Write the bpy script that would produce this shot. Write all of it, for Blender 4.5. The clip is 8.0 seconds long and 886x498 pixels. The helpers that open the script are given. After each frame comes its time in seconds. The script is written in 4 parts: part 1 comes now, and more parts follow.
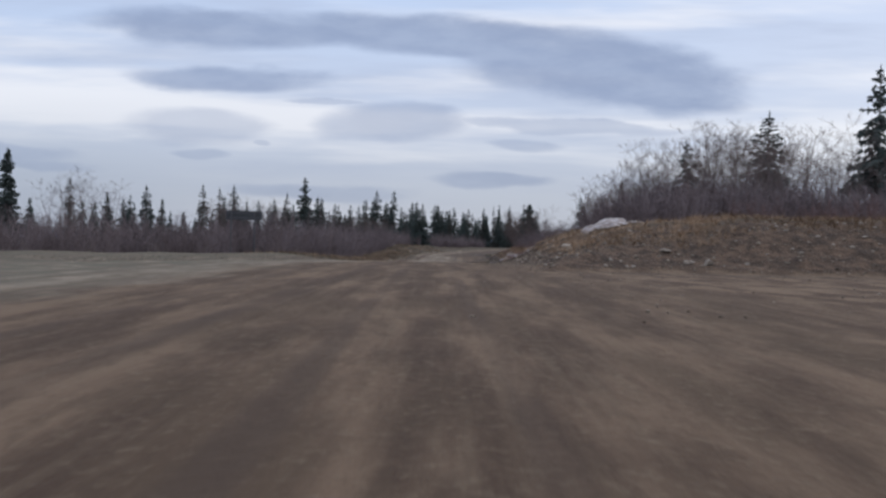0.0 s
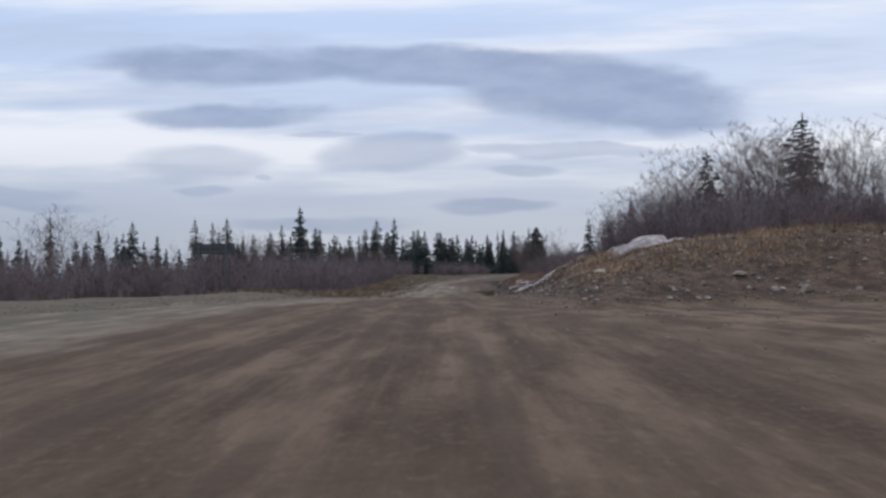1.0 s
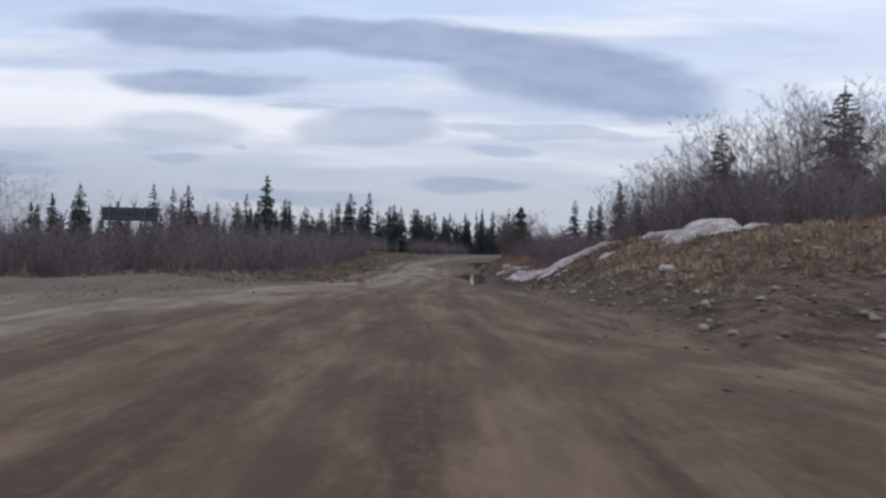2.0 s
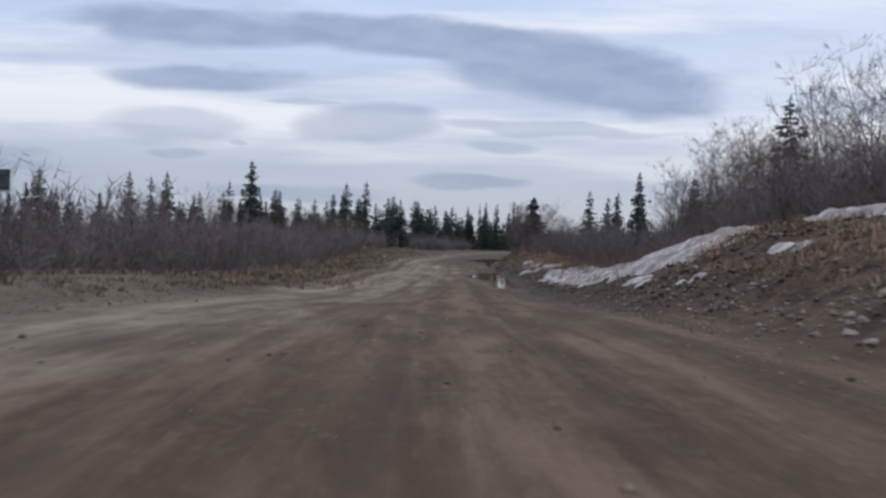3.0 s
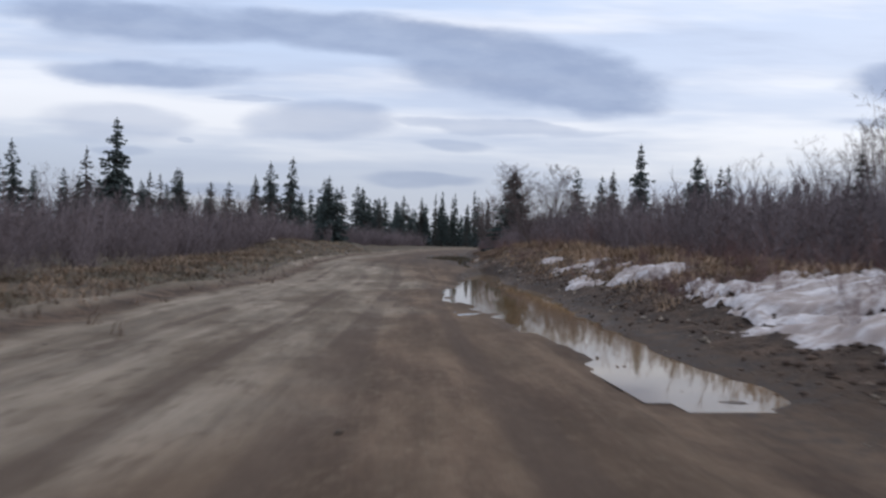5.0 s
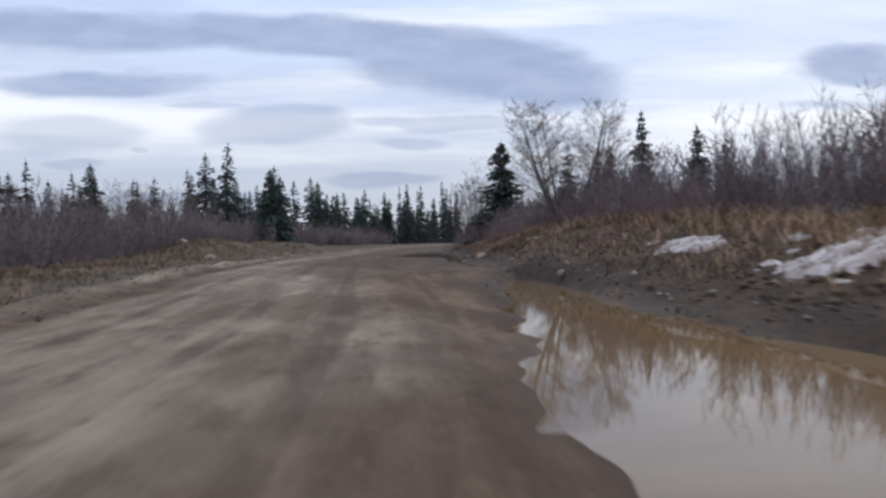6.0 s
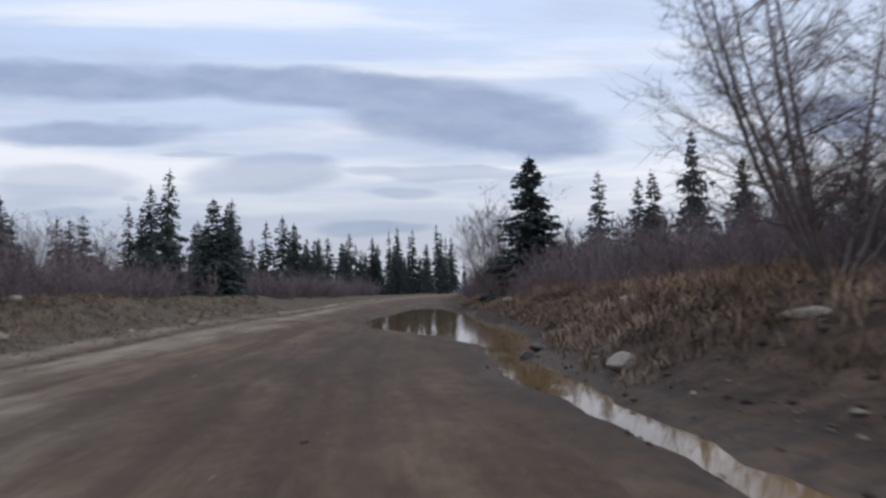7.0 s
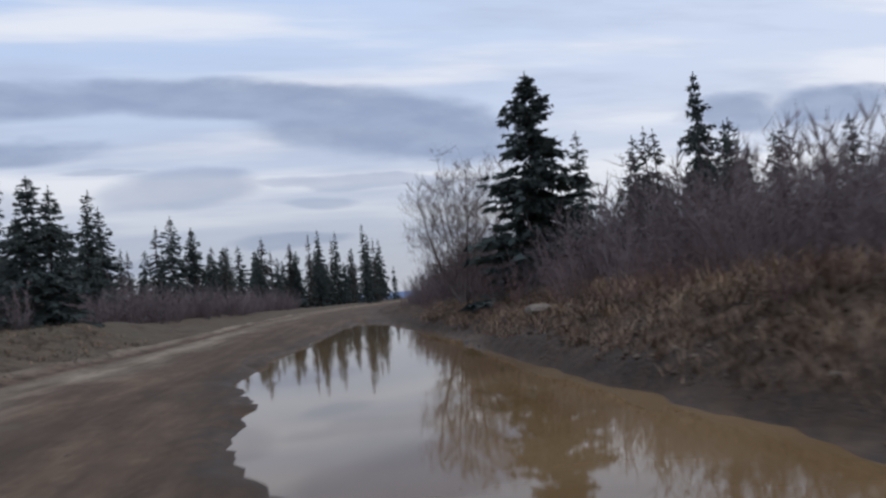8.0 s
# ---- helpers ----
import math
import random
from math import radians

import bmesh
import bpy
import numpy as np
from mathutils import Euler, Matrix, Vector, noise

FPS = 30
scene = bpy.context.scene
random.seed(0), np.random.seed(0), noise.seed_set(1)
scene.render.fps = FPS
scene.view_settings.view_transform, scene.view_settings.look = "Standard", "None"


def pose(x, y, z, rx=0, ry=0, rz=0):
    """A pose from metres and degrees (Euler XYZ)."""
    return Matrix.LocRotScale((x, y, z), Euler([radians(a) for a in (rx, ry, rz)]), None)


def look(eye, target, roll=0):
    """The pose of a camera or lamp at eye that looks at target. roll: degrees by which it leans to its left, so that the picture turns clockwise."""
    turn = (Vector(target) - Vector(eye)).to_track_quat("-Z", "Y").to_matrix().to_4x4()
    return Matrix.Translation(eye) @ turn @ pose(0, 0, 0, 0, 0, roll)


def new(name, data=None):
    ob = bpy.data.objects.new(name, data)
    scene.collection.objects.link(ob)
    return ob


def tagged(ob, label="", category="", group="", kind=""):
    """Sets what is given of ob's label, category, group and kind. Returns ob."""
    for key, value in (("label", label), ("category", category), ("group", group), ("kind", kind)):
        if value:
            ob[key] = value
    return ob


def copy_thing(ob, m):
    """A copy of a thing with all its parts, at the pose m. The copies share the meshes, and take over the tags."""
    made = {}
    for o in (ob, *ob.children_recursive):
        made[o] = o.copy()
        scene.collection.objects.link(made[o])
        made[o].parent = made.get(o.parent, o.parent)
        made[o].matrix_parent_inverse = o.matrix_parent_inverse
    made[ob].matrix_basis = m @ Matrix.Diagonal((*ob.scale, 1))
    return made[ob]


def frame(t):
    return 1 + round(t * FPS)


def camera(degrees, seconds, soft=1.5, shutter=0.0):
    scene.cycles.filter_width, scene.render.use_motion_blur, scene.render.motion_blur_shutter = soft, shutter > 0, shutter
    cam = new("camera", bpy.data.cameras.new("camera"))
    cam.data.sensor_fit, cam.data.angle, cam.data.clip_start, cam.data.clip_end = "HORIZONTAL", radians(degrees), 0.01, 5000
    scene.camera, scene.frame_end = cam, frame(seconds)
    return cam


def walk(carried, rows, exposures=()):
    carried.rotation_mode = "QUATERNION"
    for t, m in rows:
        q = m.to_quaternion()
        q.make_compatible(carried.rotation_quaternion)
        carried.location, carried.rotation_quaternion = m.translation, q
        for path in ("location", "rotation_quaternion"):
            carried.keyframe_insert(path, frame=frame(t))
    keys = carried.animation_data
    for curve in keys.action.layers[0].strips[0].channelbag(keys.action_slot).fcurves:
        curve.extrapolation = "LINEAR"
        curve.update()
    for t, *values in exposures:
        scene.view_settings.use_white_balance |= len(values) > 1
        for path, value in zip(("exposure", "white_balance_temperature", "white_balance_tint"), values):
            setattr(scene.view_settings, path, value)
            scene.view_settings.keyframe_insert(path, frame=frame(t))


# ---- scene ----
cam = camera(60.0, 8.0, 2.5, 0.2)
PATH = [
    (0, (-1.21, 10.344, 0.875), (-1.207, 12.344, 0.867), 1.2),
    (0.5, (-1.163, 13.709, 1.002), (-1.16, 15.708, 1.071), 0.0),
    (1, (-1.141, 17.864, 1.023), (-1.148, 19.863, 1.087), -0.9),
    (1.5, (-1.261, 22.381, 1.15), (-1.219, 24.381, 1.179), 1.2),
    (1.7, (-1.395, 24.22, 1.311), (-1.337, 26.219, 1.314), 1.1),
    (2.8, (-2.051, 38.952, 1.216), (-1.994, 40.951, 1.239), 2.1),
    (3, (-2.093, 41.243, 1.103), (-2.031, 43.242, 1.1), 1.5),
    (3.5, (-1.922, 48.967, 1.211), (-1.823, 50.963, 1.287), 1.3),
    (4, (-1.743, 56.523, 0.932), (-1.644, 58.52, 0.985), 1.1),
    (4.5, (-1.643, 65.443, 0.515), (-1.49, 67.437, 0.482), 1.2),
    (4.7, (-1.22, 69.106, 0.59), (-1.047, 71.099, 0.588), 1.2),
    (5.8, (0.259, 90.165, 0.047), (0.515, 92.149, 0.022), -0.7),
    (6, (0.404, 94.01, 0.109), (0.683, 95.99, 0.098), -1.7),
    (6.5, (1.213, 104.816, 0.31), (1.507, 106.792, 0.406), -1.1),
    (7, (2.454, 115.398, 0.61), (2.761, 117.37, 0.725), -1.7),
    (7.4, (3.373, 123.664, 0.492), (3.754, 125.62, 0.664), -2.6),
    (7.5, (3.431, 125.77, 0.603), (3.84, 127.718, 0.797), -3.0),
    (8, (4.37, 135.95, 0.75), (4.878, 137.885, 0.87), -5.0),
]
# the clip's camera brightens a little on the way and darkens towards the puddle
EXPOSURES = [(0, -0.02), (0.5, 0.12), (1, 0.0), (1.5, 0.05), (3, 0.0), (3.5, 0.08), (4.5, 0.04), (5.8, 0.2), (6.5, 0.2), (7, 0.05), (7.5, -0.12), (8, -0.1)]
walk(cam, [(t, look(eye, to, roll)) for t, eye, to, roll in PATH], EXPOSURES)

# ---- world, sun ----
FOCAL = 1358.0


def build_world():
    w = bpy.data.worlds.new("overcast_sky")
    scene.world = w
    w.use_nodes = True
    nt = w.node_tree
    nt.nodes.clear()
    N, L = nt.nodes, nt.links

    def math_node(op, a, b=None, c=None, clamp=False):
        n = N.new("ShaderNodeMath")
        n.operation, n.use_clamp = op, clamp
        for i, v in enumerate((a, b, c)):
            if v is None:
                continue
            if isinstance(v, (int, float)):
                n.inputs[i].default_value = v
            else:
                L.new(v, n.inputs[i])
        return n.outputs[0]

    def ramp(v, lo, hi, a=0.0, b=1.0):
        n = N.new("ShaderNodeMapRange")
        n.interpolation_type = "SMOOTHSTEP"
        L.new(v, n.inputs[0])
        for i, q in enumerate((lo, hi, a, b)):
            n.inputs[i + 1].default_value = q
        return n.outputs[0]

    def mix(f, a, b):
        n = N.new("ShaderNodeMix")
        n.data_type = "RGBA"
        for s, v in ((n.inputs[0], f), (n.inputs[6], a), (n.inputs[7], b)):
            if isinstance(v, tuple):
                s.default_value = (*v, 1)
            elif isinstance(v, float):
                s.default_value = v
            else:
                L.new(v, s)
        return n.outputs[2]

    def noise_tex(vec, scale, detail=4, rough=0.55):
        n = N.new("ShaderNodeTexNoise")
        L.new(vec, n.inputs["Vector"])
        n.inputs["Scale"].default_value = scale
        n.inputs["Detail"].default_value = detail
        n.inputs["Roughness"].default_value = rough
        return n.outputs[0]

    co = N.new("ShaderNodeTexCoord").outputs["Generated"]
    sep = N.new("ShaderNodeSeparateXYZ")
    L.new(co, sep.inputs[0])
    X, Y, Z = sep.outputs
    # clouds lie on a high flat layer ahead: tangent coordinates about the north
    ahead = math_node("MAXIMUM", math_node("ABSOLUTE", Y), 0.12)
    u = math_node("DIVIDE", X, ahead)
    v = math_node("DIVIDE", Z, ahead)
    com = N.new("ShaderNodeCombineXYZ")
    L.new(u, com.inputs[0])
    L.new(math_node("MULTIPLY", v, 3.2), com.inputs[1])
    L.new(Y, com.inputs[2])
    flat = com.outputs[0]
    n1 = noise_tex(flat, 4.0, 2)
    n2 = noise_tex(flat, 16.0, 5, 0.6)
    u2 = math_node("ADD", u, math_node("ADD", math_node("MULTIPLY", math_node("SUBTRACT", n1, 0.5), 0.13), math_node("MULTIPLY", math_node("SUBTRACT", n2, 0.5), 0.032)))
    v2 = math_node("ADD", v, math_node("ADD", math_node("MULTIPLY", math_node("SUBTRACT", n1, 0.5), 0.035),
                                       math_node("MULTIPLY", math_node("SUBTRACT", n2, 0.5), 0.008)))
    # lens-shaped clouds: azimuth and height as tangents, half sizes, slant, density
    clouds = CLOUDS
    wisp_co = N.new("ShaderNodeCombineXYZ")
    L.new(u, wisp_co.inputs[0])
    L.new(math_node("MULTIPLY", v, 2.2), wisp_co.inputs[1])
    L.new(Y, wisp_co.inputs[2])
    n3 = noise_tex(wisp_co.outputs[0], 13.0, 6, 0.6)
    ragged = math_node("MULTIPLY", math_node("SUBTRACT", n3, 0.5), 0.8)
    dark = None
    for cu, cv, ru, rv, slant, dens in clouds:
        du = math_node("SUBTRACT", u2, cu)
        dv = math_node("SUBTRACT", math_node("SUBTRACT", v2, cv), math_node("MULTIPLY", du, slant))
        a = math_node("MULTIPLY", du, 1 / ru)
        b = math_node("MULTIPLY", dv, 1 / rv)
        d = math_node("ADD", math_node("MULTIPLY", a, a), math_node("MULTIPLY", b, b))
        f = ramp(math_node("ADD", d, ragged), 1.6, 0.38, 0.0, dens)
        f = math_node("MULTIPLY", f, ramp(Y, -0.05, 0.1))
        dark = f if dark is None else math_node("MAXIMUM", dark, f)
    # soft streaks everywhere else
    streak_co = N.new("ShaderNodeCombineXYZ")
    L.new(u, streak_co.inputs[0])
    L.new(math_node("MULTIPLY", v, 9.0), streak_co.inputs[1])
    L.new(Y, streak_co.inputs[2])
    streak = noise_tex(streak_co.outputs[0], 1.7, 6, 0.6)
    streak_f = ramp(streak, 0.42, 0.72)
    sky = N.new("ShaderNodeTexSky")
    sky.sky_type = "NISHITA"
    sky.sun_disc = False
    sky.sun_elevation, sky.sun_rotation = SUN_EL, SUN_ROT
    scaled = N.new("ShaderNodeVectorMath")
    scaled.operation = "SCALE"
    L.new(sky.outputs[0], scaled.inputs[0])
    scaled.inputs["Scale"].default_value = 0.10
    high = ramp(v, 0.02, 0.42)
    veil = mix(high, (0.60, 0.65, 0.775), (0.57, 0.71, 0.98))
    veil = mix(math_node("MULTIPLY", ramp(u, -0.1, 0.9), ramp(v, 0.05, 0.25, 0.05, 0.4)), veil, (0.86, 0.87, 0.95))
    veil = mix(math_node("MULTIPLY", streak_f, 0.62), veil, (0.475, 0.54, 0.71))
    bright = ramp(noise_tex(streak_co.outputs[0], 1.1, 5), 0.47, 0.66)
    veil = mix(math_node("MULTIPLY", bright, ramp(v, 0.03, 0.16, 0.4, 0.75)), veil, (0.99, 0.995, 1.04))
    veil = mix(math_node("MULTIPLY", ramp(u, -0.18, -0.55), ramp(v, 0.2, 0.05, 0.0, 0.5)), veil, (0.42, 0.49, 0.63))
    base = mix(0.9, scaled.outputs[0], veil)
    body = mix(ramp(math_node("ADD", math_node("MULTIPLY", n1, 0.5), math_node("MULTIPLY", n2, 0.5)), 0.38, 0.64), (0.292, 0.368, 0.55), (0.36, 0.44, 0.62))
    out = mix(math_node("MULTIPLY", dark, ramp(n3, 0.3, 0.62, 1.0, 0.95)), base, body)
    # haze dims the clouds low over the horizon
    dim = N.new("ShaderNodeVectorMath")
    dim.operation = "SCALE"
    L.new(out, dim.inputs[0])
    L.new(ramp(v, 0.0, 0.22, 0.80, 1.0), dim.inputs["Scale"])
    out = dim.outputs[0]
    # an overcast sky is brighter towards the zenith
    zenith = N.new("ShaderNodeVectorMath")
    zenith.operation = "SCALE"
    L.new(out, zenith.inputs[0])
    L.new(ramp(Z, 0.40, 0.95, 1.0, 1.4), zenith.inputs["Scale"])
    out = zenith.outputs[0]
    bg = N.new("ShaderNodeBackground")
    L.new(out, bg.inputs[0])
    bg.inputs[1].default_value = SKY_STRENGTH
    wo = N.new("ShaderNodeOutputWorld")
    L.new(bg.outputs[0], wo.inputs[0])


SUN_EL, SUN_ROT = radians(50), radians(35)
SKY_STRENGTH = 1.0


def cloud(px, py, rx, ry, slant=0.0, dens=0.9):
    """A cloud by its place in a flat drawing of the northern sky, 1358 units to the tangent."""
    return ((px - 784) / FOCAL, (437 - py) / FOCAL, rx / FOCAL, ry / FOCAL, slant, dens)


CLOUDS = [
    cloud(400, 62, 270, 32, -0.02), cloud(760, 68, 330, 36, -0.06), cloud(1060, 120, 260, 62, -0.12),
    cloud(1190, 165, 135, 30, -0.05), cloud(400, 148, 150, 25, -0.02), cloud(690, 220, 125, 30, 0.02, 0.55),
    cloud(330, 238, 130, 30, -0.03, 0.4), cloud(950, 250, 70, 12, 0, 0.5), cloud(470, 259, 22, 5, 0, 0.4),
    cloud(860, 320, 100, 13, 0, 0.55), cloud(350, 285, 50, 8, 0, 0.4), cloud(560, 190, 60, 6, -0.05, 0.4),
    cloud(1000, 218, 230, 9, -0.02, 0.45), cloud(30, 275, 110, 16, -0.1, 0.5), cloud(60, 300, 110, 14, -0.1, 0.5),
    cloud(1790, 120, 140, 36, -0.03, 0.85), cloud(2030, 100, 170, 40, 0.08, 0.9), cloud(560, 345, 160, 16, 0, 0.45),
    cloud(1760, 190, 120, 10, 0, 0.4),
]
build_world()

sun_data = bpy.data.lights.new("sun", "SUN")
sun_data.energy, sun_data.angle, sun_data.color = 0.6, radians(20), (1.0, 0.95, 0.88)
sun = new("sun", sun_data)
sun.matrix_world = look((60, -20, 80), (60 - math.sin(SUN_ROT), -20 - math.cos(SUN_ROT), 80 - math.tan(SUN_EL)))


# ---- mesh and material helpers ----
def mesh_of(name, V, F, mat=None, smooth=False):
    """A mesh from an array of points and an array of triangles or quads."""
    V, F = np.asarray(V, np.float32), np.asarray(F, np.int32)
    me = bpy.data.meshes.new(name)
    n, k = F.shape
    me.vertices.add(len(V))
    me.vertices.foreach_set("co", V.ravel())
    me.loops.add(n * k)
    me.loops.foreach_set("vertex_index", F.ravel())
    me.polygons.add(n)
    me.polygons.foreach_set("loop_start", np.arange(0, n * k, k, dtype=np.int32))
    if smooth:
        me.polygons.foreach_set("use_smooth", np.ones(n, bool))
    me.update(calc_edges=True)
    if mat:
        me.materials.append(mat)
    return me


def part(name, me, parent, label=""):
    ob = new(name, me)
    ob.parent = parent
    return tagged(ob, label) if label else ob


def bm_mesh(name, bm, mat):
    me = bpy.data.meshes.new(name)
    bm.to_mesh(me)
    bm.free()
    me.materials.append(mat)
    return me


class Mat:
    """A short way to node materials."""

    def __init__(self, name, rough=0.9, metal=0.0, spec=0.3):
        self.m = bpy.data.materials.new(name)
        self.m.use_nodes = True
        self.nt = self.m.node_tree
        self.b = self.nt.nodes["Principled BSDF"]
        self.b.inputs["Roughness"].default_value = rough
        self.b.inputs["Metallic"].default_value = metal
        self.b.inputs["Specular IOR Level"].default_value = spec

    def node(self, kind, **values):
        n = self.nt.nodes.new(kind)
        for k, v in values.items():
            if k == "operation":
                n.operation = v
            elif k == "data_type":
                n.data_type = v
        return n

    def link(self, a, b):
        self.nt.links.new(a, b)

    def place(self, scale=(1, 1, 1)):
        t, m = self.node("ShaderNodeTexCoord"), self.node("ShaderNodeMapping")
        self.link(t.outputs["Object"], m.inputs[0])
        m.inputs["Scale"].default_value = scale
        return m.outputs[0]

    def noise(self, vec, scale, detail=4, rough=0.6):
        n = self.node("ShaderNodeTexNoise")
        self.link(vec, n.inputs["Vector"])
        n.inputs["Scale"].default_value = scale
        n.inputs["Detail"].default_value = detail
        n.inputs["Roughness"].default_value = rough
        return n.outputs[0]

    def ramp(self, v, lo, hi, a=0.0, b=1.0):
        n = self.node("ShaderNodeMapRange")
        n.interpolation_type = "SMOOTHSTEP"
        self.link(v, n.inputs[0])
        for i, q in enumerate((lo, hi, a, b)):
            n.inputs[i + 1].default_value = q
        return n.outputs[0]

    def math(self, op, a, b=0.0):
        n = self.node("ShaderNodeMath", operation=op)
        for i, v in enumerate((a, b)):
            if isinstance(v, (int, float)):
                n.inputs[i].default_value = v
            else:
                self.link(v, n.inputs[i])
        return n.outputs[0]

    def mix(self, f, a, b):
        n = self.node("ShaderNodeMix", data_type="RGBA")
        for s, v in ((n.inputs[0], f), (n.inputs[6], a), (n.inputs[7], b)):
            if isinstance(v, tuple):
                s.default_value = (*v, 1)
            elif isinstance(v, float):
                s.default_value = v
            else:
                self.link(v, s)
        return n.outputs[2]

    def attr(self, name):
        n = self.node("ShaderNodeAttribute")
        n.attribute_name = name
        return n.outputs["Fac"]

    def island(self):
        return self.node("ShaderNodeNewGeometry").outputs["Random Per Island"]

    def random(self):
        return self.node("ShaderNodeObjectInfo").outputs["Random"]

    def color(self, c):
        if isinstance(c, tuple):
            self.b.inputs["Base Color"].default_value = (*c, 1)
        else:
            self.link(c, self.b.inputs["Base Color"])
        return self

    def rough(self, v):
        self.link(v, self.b.inputs["Roughness"])
        return self

    def bump(self, h, strength=0.5, distance=0.02):
        n = self.node("ShaderNodeBump")
        n.inputs["Strength"].default_value = strength
        n.inputs["Distance"].default_value = distance
        self.link(h, n.inputs["Height"])
        self.link(n.outputs[0], self.b.inputs["Normal"])
        return self


# ---- materials ----
def bark_like(name, a, b, scale=3.0):
    m = Mat(name, 0.95, spec=0.15)
    p = m.place()
    n = m.noise(p, scale, 5)
    c = m.mix(m.ramp(n, 0.35, 0.65), a, b)
    m.color(m.mix(m.math("MULTIPLY", m.island(), 0.6), c, tuple(0.5 * (x + y) * 1.3 for x, y in zip(a, b))))
    return m.m


SPRUCE_BARK = bark_like("spruce_bark", (0.045, 0.035, 0.03), (0.10, 0.08, 0.07), 6)
BIRCH_BARK = bark_like("bare_tree_bark", (0.11, 0.085, 0.078), (0.20, 0.165, 0.15), 2)
TWIG = bark_like("twig_bark", (0.100, 0.075, 0.069), (0.18, 0.136, 0.124), 1.2)
SHRUB = bark_like("shrub_stem_bark", (0.110, 0.087, 0.088), (0.220, 0.172, 0.168), 0.25)
SHRUB_RED = bark_like("red_shrub_stem_bark", (0.125, 0.075, 0.069), (0.235, 0.148, 0.131), 0.3)


def needles(name, a, b):
    m = Mat(name, 0.8, spec=0.2)
    n = m.noise(m.place(), 0.9, 3)
    c = m.mix(m.ramp(n, 0.35, 0.65), a, b)
    m.color(m.mix(m.math("MULTIPLY", m.island(), 0.5), c, tuple(1.5 * y for y in b)))
    return m.m


NEEDLES = needles("spruce_needles", (0.040, 0.052, 0.051), (0.074, 0.088, 0.077))
NEEDLES_DRY = needles("brown_spruce_needles", (0.050, 0.052, 0.049), (0.086, 0.082, 0.070))


def grass_mat(name, a, b):
    m = Mat(name, 0.9, spec=0.15)
    c = m.mix(m.island(), a, b)
    m.color(m.mix(m.ramp(m.noise(m.place(), 0.35, 3), 0.4, 0.65), c, tuple(0.6 * x for x in a)))
    return m.m


PALE_GRASS = grass_mat("pale_trampled_grass", (0.125, 0.100, 0.068), (0.215, 0.168, 0.115))
DEAD_GRASS = grass_mat("dead_brown_grass", (0.145, 0.096, 0.066), (0.33, 0.225, 0.152))
DRY_GRASS = grass_mat("dry_grass", (0.28, 0.18, 0.11), (0.48, 0.33, 0.215))


